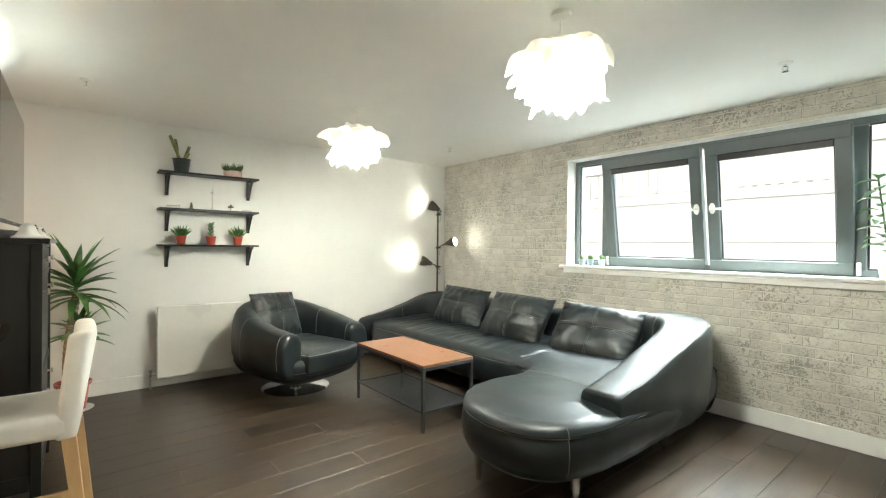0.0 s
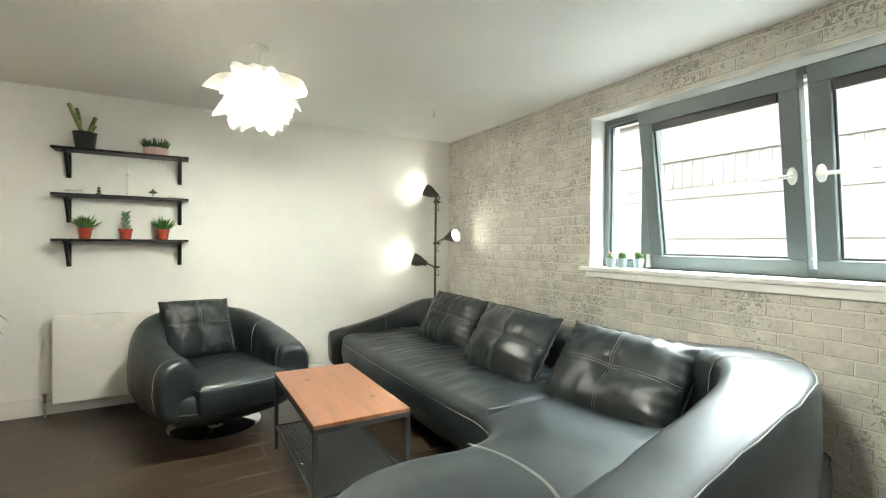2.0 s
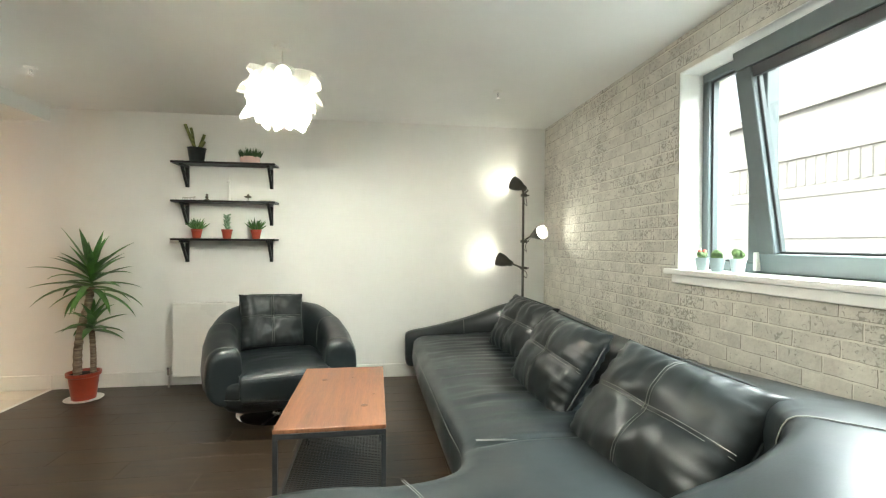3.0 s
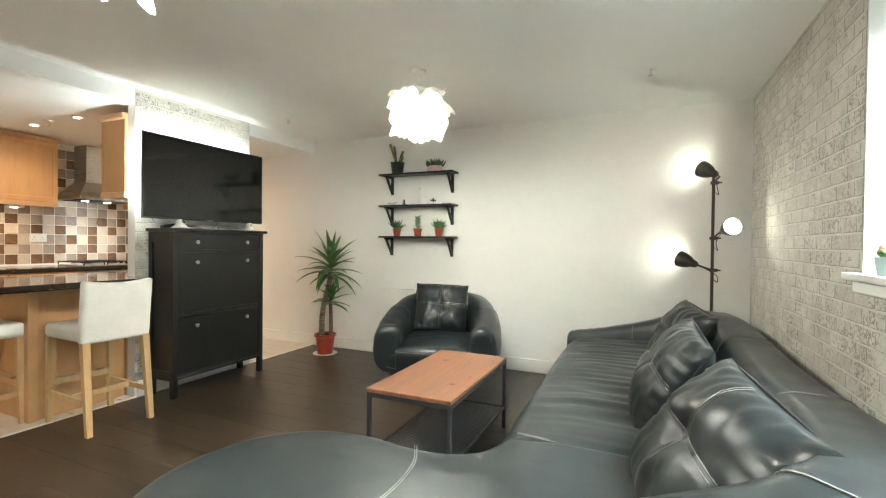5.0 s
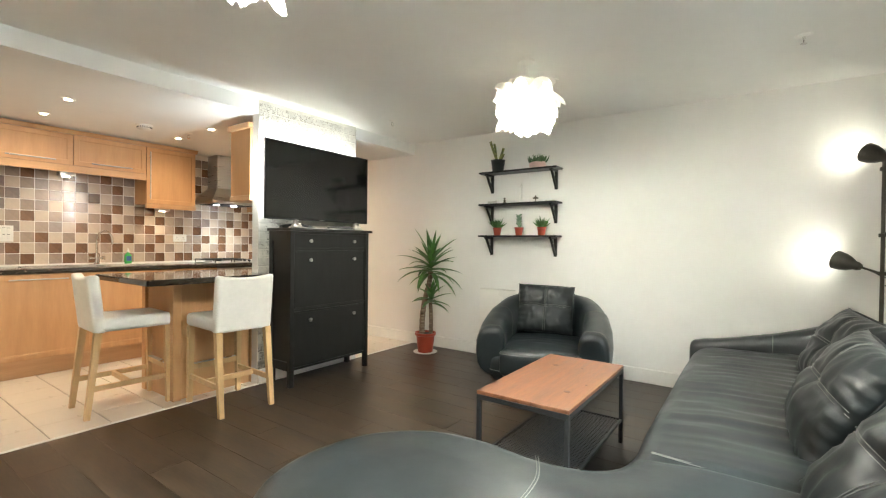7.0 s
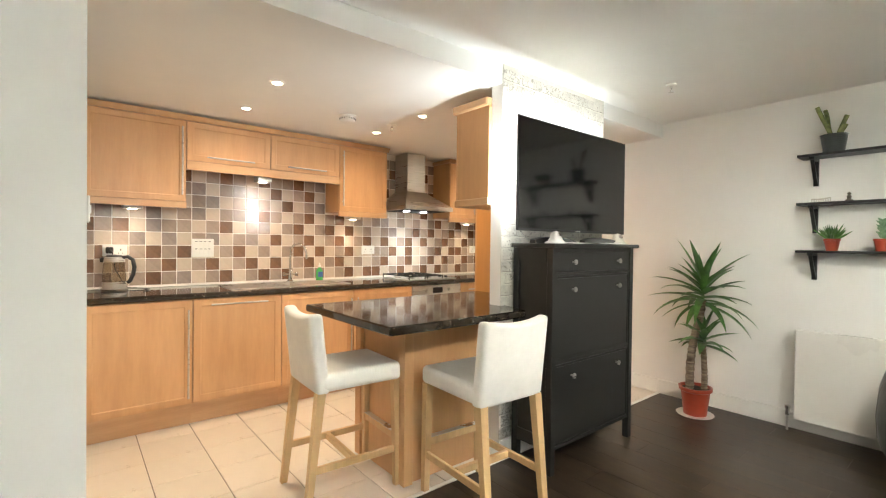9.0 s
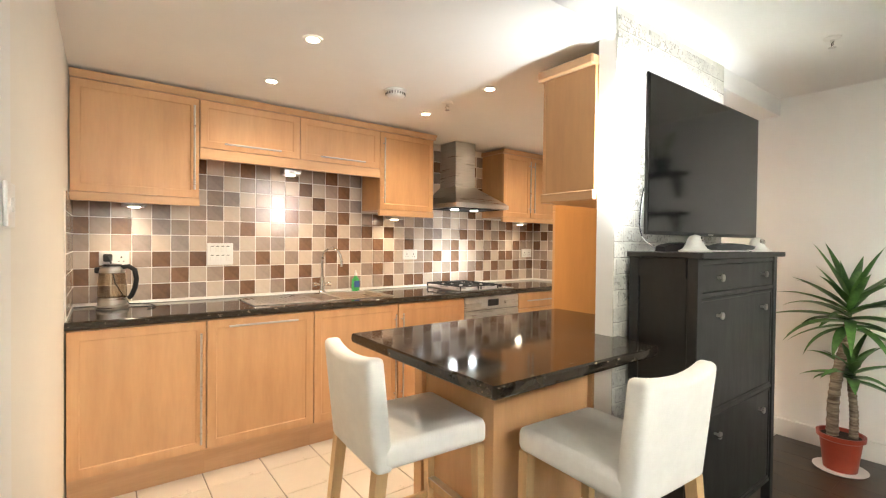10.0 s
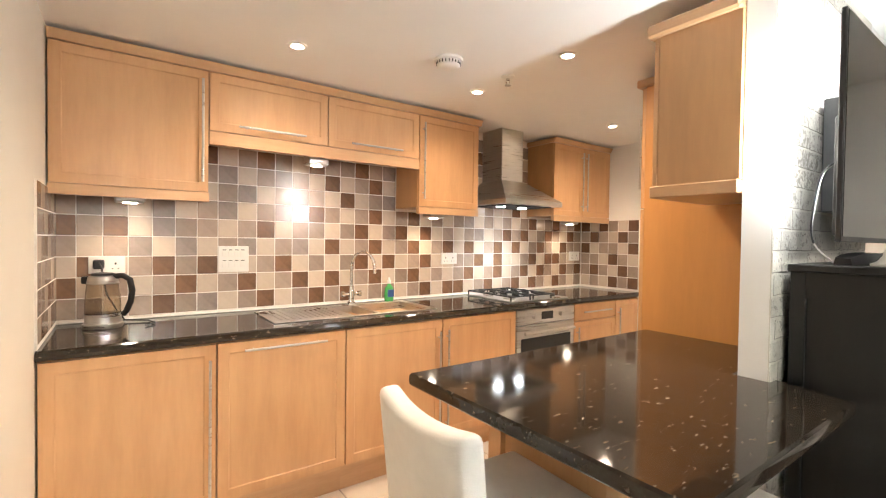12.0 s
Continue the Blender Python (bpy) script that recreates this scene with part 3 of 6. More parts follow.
tap = thing("kitchen_tap", (-2.275, 2.60, 0.91), "chrome swan-neck kitchen mixer tap with cross handles behind the sink", "tap")
part("base", lathe(bmesh.new(), [(0.026, 0), (0.026, 0.012), (0.019, 0.02), (0.019, 0.085), (0.014, 0.10), (0.012, 0.13), (0.0, 0.13)], 22), CHROME, tap, "", 40)
pts = [(0, 0, 0.12), (0, 0, 0.24)] + [(0.095 * (1 - math.cos(a)), 0.035 * (1 - math.cos(a)), 0.24 + 0.105 * math.sin(a)) for a in [k * math.pi / 12 for k in range(1, 13)]] + [(0.19, 0.07, 0.21)]
part("spout", tube(bmesh.new(), pts, 0.010, 12), CHROME, tap, "", 50)
for s in (-1, 1):
    bm = R((0, 0, 0.065), (0, s * 0.05, 0.07), 0.009)
    lathe(bm, [(0.0, 0), (0.017, 0.002), (0.018, 0.022), (0.0, 0.026)], 16, m=Matrix.Translation((0, s * 0.045, 0.069)) @ Euler((radians(-90 * s), 0, 0)).to_matrix().to_4x4())
    part("handle", bm, CHROME, tap, "", 40)

SOAP_GREEN = mat("green_soap", (0.08, 0.40, 0.12), 0.15, var=0.05)
soap = thing("soap_bottle", (-2.26, 2.87, 0.9095), "small clear bottle of green washing-up liquid behind the sink", "soap bottle")
bm = lathe(bmesh.new(), [(0.024, 0), (0.028, 0.004), (0.030, 0.05), (0.027, 0.095), (0.012, 0.115), (0.011, 0.125), (0.0, 0.125)], 20)
bmesh.ops.scale(bm, vec=(0.75, 1.15, 1), verts=bm.verts)
part("bottle", bm, SOAP_GREEN, soap, "", 50)
part("label", B(0.0215, 0.0235, -0.022, 0.022, 0.035, 0.085, 0.004), mat("blue_label", (0.03, 0.10, 0.28), 0.4), soap, "dark blue paper label")
part("cap", lathe(bmesh.new(), [(0.012, 0.125), (0.012, 0.145), (0.006, 0.15), (0.006, 0.165), (0, 0.166)], 14), PLASTIC_WHITE, soap, "", 50)

GLASSY = glass("clear_glass", 0.04, (0.80, 0.76, 0.68))
kettle = thing("kettle", (-2.16, 1.318, 0.9095), "glass and steel electric kettle with black handle on the worktop", "kettle", turn=62)
part("base", lathe(bmesh.new(), [(0.075, 0), (0.078, 0.006), (0.078, 0.02), (0.070, 0.024), (0.070, 0.065), (0, 0.066)], 30), STEEL, kettle, "steel heating base", 40)
part("jug", lathe(bmesh.new(), [(0.069, 0.066), (0.068, 0.13), (0.060, 0.205), (0.058, 0.205), (0.066, 0.13), (0.067, 0.068)], 30), GLASSY, kettle, "clear glass jug", 40)
part("collar", lathe(bmesh.new(), [(0.061, 0.203), (0.062, 0.206), (0.056, 0.235), (0.05, 0.238), (0.0, 0.242)], 30), STEEL, kettle, "", 40)
part("lid", lathe(bmesh.new(), [(0.046, 0.240), (0.044, 0.250), (0.0, 0.256)], 26), PLASTIC_BLACK, kettle, "", 40)
part("spout", B(-0.085, -0.055, -0.02, 0.02, 0.20, 0.235, 0.008, 2), PLASTIC_BLACK, kettle)
pts = [(0.05, 0, 0.235), (0.085, 0, 0.24), (0.115, 0, 0.22), (0.125, 0, 0.17), (0.118, 0, 0.12), (0.10, 0, 0.075), (0.085, 0, 0.06)]
part("handle", tube(bmesh.new(), pts, 0.013, 10), PLASTIC_BLACK, kettle, "curved black handle", 60)
cord = thing("power_cord", (-2.2, 1.36, 0.91), "black power cord from the socket to the kettle", "cable")
wpart("cable", tube(bmesh.new(), [(-2.28, 1.30, 1.20), (-2.24, 1.31, 1.18), (-2.25, 1.33, 1.05), (-2.27, 1.40, 0.92), (-2.22, 1.50, 0.916), (-2.13, 1.52, 0.916), (-2.08, 1.48, 0.916)], 0.004, 6), PLASTIC_BLACK, cord)
wpart("plug", B(-2.326, -2.28, 1.275, 1.32, 1.17, 1.215, 0.008, 2), PLASTIC_BLACK, cord)

# hob
IRON = mat("black_cast_iron", (0.012, 0.012, 0.012), 0.55, var=0.2, scale=30, bump=0.1, bump_scale=200)
hob = thing("gas_hob", (-2.03, 3.86, 0.91), "four-burner stainless steel gas hob with black cast-iron supports", "hob")
part("plate", B(-0.25, 0.25, -0.29, 0.29, 0, 0.008, 0.004, 2), STEEL, hob)
for bx in (-0.12, 0.12):
    for by in (-0.20, 0.02):
        r = 0.045 if (bx * by) < 0 else 0.035
        bn = part("burner", lathe(bmesh.new(), [(r, 0.008), (r, 0.018), (r * 0.9, 0.022), (0, 0.022)], 22, at=(bx, by, 0)), STEEL, hob, "", 40)
        part("cap", lathe(bmesh.new(), [(r * 0.8, 0.023), (r * 0.8, 0.029), (r * 0.6, 0.032), (0, 0.032)], 22, at=(bx, by, 0)), IRON, bn, "", 40)
for by in (-0.20, 0.02):
    bm = bmesh.new()
    for s in (-1, 1):
        box(bm, -0.235, 0.235, by + s * 0.095 - 0.004, by + s * 0.095 + 0.004, 0.034, 0.044, 0.002)
        box(bm, s * 0.231 - 0.004, s * 0.231 + 0.004, by - 0.09, by + 0.09, 0.034, 0.0435)
        for c in (-1, 1):
            box(bm, s * 0.231 - 0.004, s * 0.231 + 0.004, by + c * 0.095 - 0.004, by + c * 0.095 + 0.004, 0.008, 0.034)
    box(bm, -0.004, 0.004, by - 0.09, by + 0.09, 0.034, 0.0435)
    for bx in (-0.12, 0.12):
        for c in (-1, 1):
            box(bm, bx - 0.004, bx + 0.004, by + c * 0.06 - 0.034, by + c * 0.06 + 0.034, 0.035, 0.047)
            box(bm, bx + c * 0.06 - 0.034, bx + c * 0.06 + 0.034, by - 0.004, by + 0.004, 0.035, 0.047)
    part("pan_support", bm, IRON, hob, "black cast-iron pan support")
for k in range(4):
    part("knob", lathe(bmesh.new(), [(0.018, 0.008), (0.016, 0.03), (0, 0.031)], 18, at=(-0.15 + k * 0.1, 0.225, 0)), PLASTIC_BLACK, hob, "", 40)

# hood
hood = thing("cooker_hood", (KIT_X, 3.858, 1.60), "stainless steel chimney cooker hood with lamps lit above the hob", "cooker hood")
bm = bmesh.new()
lo = [(KIT_X + 0.008, 3.56), (-1.86, 3.56), (-1.86, 4.156), (KIT_X + 0.008, 4.156)]
hi = [(KIT_X + 0.008, 3.74), (-2.10, 3.74), (-2.10, 3.975), (KIT_X + 0.008, 3.975)]
levels = [[bm.verts.new((x, y, z)) for x, y in pts] for pts, z in ((lo, 1.60), (lo, 1.635), (hi, 1.80))]
for q, s in zip(levels, levels[1:]):
    for k in range(4):
        bm.faces.new((q[k], q[(k + 1) % 4], s[(k + 1) % 4], s[k]))
bm.faces.new(levels[0][::-1]), bm.faces.new(levels[-1])
wpart("canopy", bm, STEEL, hood, "sloping steel canopy")
wpart("chimney", B(KIT_X + 0.008, -2.105, 3.745, 3.97, 1.80, KCEIL - 0.002, 0.002), STEEL, hood, "square steel chimney")
wpart("filter", B(-2.28, -1.92, 3.62, 4.10, 1.594, 1.5995), GAP, hood, "dark grease filter")
COOL_LENS = glow("cool_lens", (0.88, 0.95, 1.0), 14)
for hy in (3.72, 3.94):
    wpart("lamp", lathe(bmesh.new(), [(0, 1.588), (0.03, 1.588), (0.032, 1.594), (0, 1.594)], 18, at=(-2.08, hy, 0)), COOL_LENS, hood, "glowing white hood lamp")

# breakfast bar, tall unit, wall cabinet on the partition
bar = thing("breakfast_bar", (-0.35, 2.7, 0), "breakfast bar with black granite-effect top on a maple panelled support", "breakfast bar")
bm = bmesh.new()
outline = [(0.100, 2.13), (0.109, 2.140), (0.109, 3.00), (-0.085, 3.06), (-0.098, 3.06), (-0.098, 3.014), (-0.193, 3.014), (-0.193, 3.486), (-0.78, 3.486), (-0.78, 2.13)]


def slab(bm, pts, z0, z1, r=0.012):
    """A slab with a rounded edge."""
    cx, cy = sum(p[0] for p in pts) / len(pts), sum(p[1] for p in pts) / len(pts)
    rings = []
    for z, inset in ((z0, r * 0.7), (z0 + r * 0.5, r * 0.15), ((z0 + z1) / 2, 0), (z1 - r * 0.5, r * 0.15), (z1, r * 0.7)):
        rg = []
        for i, p in enumerate(pts):
            a, b = Vector(pts[i - 1]), Vector(pts[(i + 1) % len(pts)])
            v = Vector(p)
            n = ((v - a).normalized().orthogonal() + (b - v).normalized().orthogonal())
            n = n.normalized() * inset
            rg.append(bm.verts.new((p[0] + n.x, p[1] + n.y, z)))
        rings.append(rg)
    n = len(pts)
    for q, s in zip(rings, rings[1:]):
        for k in range(n):
            bm.faces.new((q[k], q[(k + 1) % n], s[(k + 1) % n], s[k]))
    bm.faces.new(rings[0][::-1]), bm.faces.new(rings[-1])
    return bm


wpart("top", slab(bmesh.new(), outline, 0.869, 0.909), GRANITE, bar, "glossy black granite-effect bar top", 28)
wpart("panel", B(-0.66, -0.215, 2.44, 3.012, 0.002, 0.868), MAPLE, bar, "maple side panels")
wpart("post", B(-0.255, -0.195, 2.417, 2.475, 0.001, 0.868, 0.002), MAPLE, bar, "square maple corner post")
wpart("post", B(-0.72, -0.66, 2.417, 2.475, 0.001, 0.868, 0.002), MAPLE, bar, "square maple corner post")
wpart("panel", B(-0.75, -0.195, 3.018, 3.485, 0.002, 0.868), MAPLE, bar)

tall = thing("tall_cabinet", (-0.5, 3.8, 0), "tall maple larder unit standing behind the partition wall", "cabinet")
wpart("body", B(-0.80, -0.19, 3.492, 4.083, 0.002, 2.10), mat("orange_maple_panel", (0.58, 0.285, 0.09), 0.35, var=0.06, scale=2, stretch=(5, 5, 0.7)), tall, "plain maple side panel")
for z0, z1 in ((0.155, 1.50), (1.505, 2.095)):
    d = wpart("door", B(-0.822, -0.802, 3.495, 4.08, z0, z1, 0.002), MAPLE, tall)
    bar_handle(d, (-0.822, 3.53, z0 + 0.1), (-0.822, 3.53, z0 + 0.45), (-0.026, 0, 0))
wpart("cornice", B(-0.845, -0.19, 3.475, 4.083, 2.101, 2.14, 0.006), MAPLE_H, tall)
uc = thing("wall_cabinet", (-0.32, 3.25, 1.5), "maple wall cabinet fixed to the partition wall above the bar", "cabinet", "kitchen wall cabinets")
wpart("body", B(-0.462, -0.19, 3.0, 3.474, 1.545, 2.09), CARC, uc)
wpart("door", B(-0.483, -0.464, 3.001, 3.473, 1.545, 2.09, 0.002), MAPLE, uc)
wpart("cornice", B(-0.505, -0.19, 2.978, 3.474, 2.091, 2.14, 0.008), MAPLE_H, uc)
wpart("pelmet", B(-0.49, -0.19, 2.994, 3.474, 1.50, 1.544, 0.004), MAPLE_H, uc)


# sockets and switches
def plate(x, y, z, w, h, label, rockers=2, name="socket"):
    t = thing(name, (x, y, z), label, "socket" if name == "socket" else "switch")
    part("plate", B(0, 0.009, -w / 2, w / 2, -h / 2, h / 2, 0.003, 2), PLASTIC_WHITE, t)
    for k in range(rockers):
        yy = (k - (rockers - 1) / 2) * w / (rockers + 0.2)
        part("rocker", B(0.009, 0.0125, yy - 0.008, yy + 0.008, h * 0.18, h * 0.38, 0.001), PLASTIC_WHITE, t)
        if name == "socket":
            bm = B(0.0085, 0.0098, yy - 0.004, yy + 0.004, 0.0, 0.01)
            for s in (-1, 1):
                box(bm, 0.0085, 0.0098, yy + s * 0.012 - 0.003, yy + s * 0.012 + 0.003, -0.022, -0.017)
            part("slot", bm, GAP, t)
    return t


plate(KIT_X + 0.0095, 1.33, 1.19, 0.147, 0.086, "white double socket on the tiled wall above the worktop")
plate(KIT_X + 0.0095, 3.42, 1.195, 0.147, 0.086, "white double socket on the tiled wall above the worktop")
plate(KIT_X + 0.0095, 4.90, 1.20, 0.147, 0.086, "white double socket on the tiled wall above the worktop")
sw = plate(KIT_X + 0.0095, 1.905, 1.21, 0.16, 0.147, "white multi-switch panel for the kitchen appliances", 0, "switch_panel")
for r in range(2):
    for c in range(4):
        part("rocker", B(0.009, 0.013, -0.06 + c * 0.032, -0.037 + c * 0.032, -0.045 + r * 0.06, -0.015 + r * 0.06, 0.001), PLASTIC_WHITE, sw)
        part("legend", B(0.0091, 0.0097, -0.058 + c * 0.032, -0.040 + c * 0.032, -0.010 + r * 0.06, -0.006 + r * 0.06), GAP, sw)
lsw = thing("light_switch", (-0.19, KIT_Y, 1.366), "white light switch on the cream wall", "switch")
part("plate", B(-0.043, 0.043, 0.001, 0.009, -0.043, 0.043, 0.003, 2), PLASTIC_WHITE, lsw)
part("rocker", B(-0.008, 0.008, 0.009, 0.013, -0.014, 0.014, 0.001), PLASTIC_WHITE, lsw)

# ceiling fittings
BULB_WARM = glow("warm_downlight", (1.0, 0.88, 0.68), 16)
dl = thing("downlight", (SPOTS[0][0], SPOTS[0][1], KCEIL), "small round recessed ceiling downlight, lit", "ceiling light", "recessed downlights")
part("bezel", lathe(bmesh.new(), [(0.043, -0.001), (0.043, -0.005), (0.030, -0.008), (0.0245, -0.003), (0.0245, -0.001)], 26), PLASTIC_WHITE, dl, "", 50)
part("bulb", lathe(bmesh.new(), [(0.0, -0.006), (0.021, -0.005), (0.023, -0.001), (0, -0.001)], 20), BULB_WARM, dl, "glowing warm bulb")
for sx, sy in SPOTS[1:]:
    copy_thing(dl, pose(sx, sy, KCEIL))
sm = thing("smoke_alarm", (-1.32, 2.66, KCEIL), "round white smoke alarm on the kitchen ceiling", "smoke alarm")
part("base", lathe(bmesh.new(), [(0.068, -0.001), (0.068, -0.012), (0, -0.012)], 30), PLASTIC_WHITE, sm, "", 50)
part("cover", lathe(bmesh.new(), [(0.058, -0.013), (0.055, -0.034), (0.04, -0.044), (0, -0.045)], 30), PLASTIC_WHITE, sm, "", 50)
for k in range(22):
    a = k * math.tau / 22
    part("slot", box(bmesh.new(), 0.054, 0.059, -0.002, 0.002, -0.031, -0.018), GAP, sm).matrix_basis = pose(0, 0, 0, 0, 0, math.degrees(a))
spr = thing("sprinkler", (3.43, 1.13, CEIL), "small chrome fire sprinkler head on the ceiling", "sprinkler", "ceiling sprinklers")
part("escutcheon", lathe(bmesh.new(), [(0.036, -0.001), (0.034, -0.006), (0.014, -0.012), (0, -0.012)], 22), PLASTIC_WHITE, spr, "", 50)
bm = R((0, 0, -0.012), (0, 0, -0.022), 0.009)
for s in (-1, 1):
    tube(bm, [(0, s * 0.009, -0.020), (0, s * 0.014, -0.032), (0, s * 0.003, -0.048)], 0.0022, 6)
part("frame", bm, CHROME, spr)
part("deflector", lathe(bmesh.new(), [(0, -0.048), (0.016, -0.048), (0.016, -0.050), (0, -0.050)], 16), CHROME, spr)
for x, y, z in ((3.40, 4.05, CEIL), (0.37, 4.10, CEIL), (-1.31, 3.04, KCEIL)):
    copy_thing(spr, pose(x, y, z))

# ---- television and shoe cabinet ----
tv = thing("television", (-0.1, 3.52, 1.65), "large flat black television mounted on the brick-papered partition", "television")
wpart("screen", B(0.062, 0.076, 2.96, 4.075, 1.343, 1.975, 0.003), PLASTIC_BLACK, tv, "thin black television panel")
wpart("display", B(0.0765, 0.078, 2.968, 4.067, 1.358, 1.967), SCREEN, tv, "glossy dark switched-off screen")
wpart("housing", B(0.02, 0.061, 3.10, 3.94, 1.36, 1.72, 0.01, 2), PLASTIC_BLACK, tv)
wpart("bracket", B(-0.084, 0.02, 3.40, 3.64, 1.45, 1.85, 0.004), BLACK_METAL, tv)
wpart("logo_bar", B(0.078, 0.0785, 3.49, 3.545, 1.347, 1.353), STEEL, tv)

cab = thing("shoe_cabinet", (0.07, 3.53, 0), "black-brown stained shoe cabinet with drawers and two tilting compartments", "shoe cabinet")
CY0, CY1, CX0, CX1 = 3.105, 3.965, -0.078, 0.205
bm = B(CX0, CX1 - 0.022, CY0 + 0.014, CY1 - 0.014, 0.13, 1.25)
wpart("body", bm, BLACK_WOOD, cab)
wpart("top", B(-0.081, 0.232, 3.085, 3.99, 1.2505, 1.274, 0.003), BLACK_WOOD, cab, "overhanging top board")
for x in (CX0 + 0.02, CX1 - 0.02):
    for y in (CY0 + 0.02, CY1 - 0.02):
        wpart("leg", B(x - 0.02, x + 0.02, y - 0.02, y + 0.02, 0.0, 1.25, 0.002), BLACK_WOOD, cab)
wpart("rail", B(CX0 + 0.04, CX1 - 0.045, CY0 + 0.002, CY0 + 0.014, 0.13, 0.20), BLACK_WOOD, cab)
wpart("rail", B(CX0 + 0.04, CX1 - 0.045, CY0 + 0.002, CY0 + 0.014, 1.17, 1.249), BLACK_WOOD, cab)
for k, (z0, z1, nm) in enumerate(((1.115, 1.225, "drawer"), (0.62, 1.09, "compartment"), (0.155, 0.60, "compartment"))):
    bm = B(CX1 - 0.022, CX1 - 0.006, CY0 + 0.044, CY1 - 0.044, z0, z1, 0.002)
    bm.normal_update()
    if k:
        f = max(bm.faces, key=lambda q: q.normal.x * q.calc_area())
        bmesh.ops.inset_region(bm, faces=[f], thickness=0.012, depth=0)
        bmesh.ops.inset_region(bm, faces=[f], thickness=0.004, depth=-0.004)
    d = wpart(nm, bm, BLACK_WOOD, cab)
    for ky in (CY0 + 0.19, CY1 - 0.19):
        kz = (z0 + z1) / 2 if k == 0 else z1 - 0.075
        wpart("knob", lathe(bmesh.new(), [(0.006, 0), (0.006, 0.014), (0.015, 0.019), (0.015, 0.026), (0, 0.028)], 18, m=Matrix.Translation((CX1 - 0.007, ky, kz)) @ Euler((0, radians(90), 0)).to_matrix().to_4x4()), STEEL, d, "round grey metal knob", 40)
for z in (1.228, 1.094, 0.604, 0.135):
    wpart("rail", B(CX1 - 0.021, CX1 - 0.004, CY0 + 0.041, CY1 - 0.041, z, z + 0.018, 0.001), BLACK_WOOD, cab)


# ---- coffee table ----
tab = thing("coffee_table", (2.352, 3.228, 0), "low coffee table, stained pine top, black steel frame, mesh shelf", "coffee table")
TX, TY = 0.228, 0.456
part("tabletop", B(-TX, TX, -TY, TY, 0.438, 0.456, 0.003, 2), PINE, tab, "reddish stained pine top with knots")
for kx, ky, r in ((0.132, -0.214, 0.017), (-0.094, 0.213, 0.017), (0.058, 0.233, 0.007), (0.173, -0.06, 0.007)):
    part("knot", lathe(bmesh.new(), [(r, 0.4561), (r * 0.9, 0.4566), (0, 0.4566)], 14, at=(kx, ky, 0)), KNOT, tab, "dark knot")
bm = bmesh.new()
for s in (-1, 1):
    box(bm, -TX, TX, s * (TY - 0.01) - 0.01, s * (TY - 0.01) + 0.01, 0.415, 0.437, 0.001)
    box(bm, s * (TX - 0.01) - 0.01, s * (TX - 0.01) + 0.01, -TY + 0.02, TY - 0.02, 0.415, 0.437, 0.001)
    box(bm, -TX + 0.02, TX - 0.02, s * (TY - 0.009) - 0.006, s * (TY - 0.009) + 0.006, 0.130, 0.142)
    box(bm, s * (TX - 0.009) - 0.006, s * (TX - 0.009) + 0.006, -TY + 0.018, TY - 0.018, 0.130, 0.142)
part("frame", bm, BLACK_METAL, tab, "square black steel rails")
for sx in (-1, 1):
    for sy in (-1, 1):
        part("leg", B(sx * (TX - 0.01) - 0.01, sx * (TX - 0.01) + 0.01, sy * (TY - 0.01) - 0.01, sy * (TY - 0.01) + 0.01, 0, 0.415, 0.001), BLACK_METAL, tab)
bm = bmesh.new()
NX, NY = 26, 52
for i in range(1, NX):
    x = -TX + 0.018 + i * (2 * TX - 0.036) / NX
    box(bm, x - 0.0022, x + 0.0022, -TY + 0.018, TY - 0.018, 0.1375, 0.1395)
for j in range(1, NY):
    y = -TY + 0.018 + j * (2 * TY - 0.036) / NY
    box(bm, -TX + 0.018, TX - 0.018, y - 0.0022, y + 0.0022, 0.137, 0.1392)
part("mesh_shelf", bm, BLACK_METAL, tab, "black perforated steel shelf")
from mathutils import geometry



# ---- upholstery tools ----
def smooth_loop(pts, n, closed=True):
    """Catmull-Rom through the points, n samples in all."""
    pts = [Vector(p) for p in pts]
    m = len(pts)
    spans = m if closed else m - 1
    out = []
    for i in range(n):
        u = i * spans / (n if closed else n - 1)
        k = min(int(u), spans - 1)
        f = u - k
        idx = [(k - 1) % m, k % m, (k + 1) % m, (k + 2) % m] if closed else [max(k - 1, 0), k, min(k + 1, m - 1), min(k + 2, m - 1)]
        a, b, c, d = (pts[j] for j in idx)
        out.append(0.5 * ((2 * b) + (c - a) * f + (2 * a - 5 * b + 4 * c - d) * f * f + (3 * b - a - 3 * c + d) * f ** 3))
    return out


def cushion_slab(bm, loop, rings):
    """A stack of inset loops; rings are (inset, z). Closed above by a gently domed fill."""
    n = len(loop)
    normals = []
    for i in range(n):
        t = (loop[(i + 1) % n] - loop[i - 1]).normalized()
        normals.append(Vector((-t.y, t.x, 0)))
    area = sum(loop[i].x * loop[(i + 1) % n].y - loop[(i + 1) % n].x * loop[i].y for i in range(n))
    sgn = 1 if area > 0 else -1
    levels = [[bm.verts.new(loop[i] + normals[i] * inset * sgn + Vector((0, 0, z))) for i in range(n)] for inset, z in rings]
    for q, s in zip(levels, levels[1:]):
        for k in range(n):
            bm.faces.new((q[k], q[(k + 1) % n], s[(k + 1) % n], s[k]))
    bm.faces.new(levels[0][::-1])
    bmesh.ops.triangulate(bm, faces=[bm.faces.new(levels[-1])])
    return bm


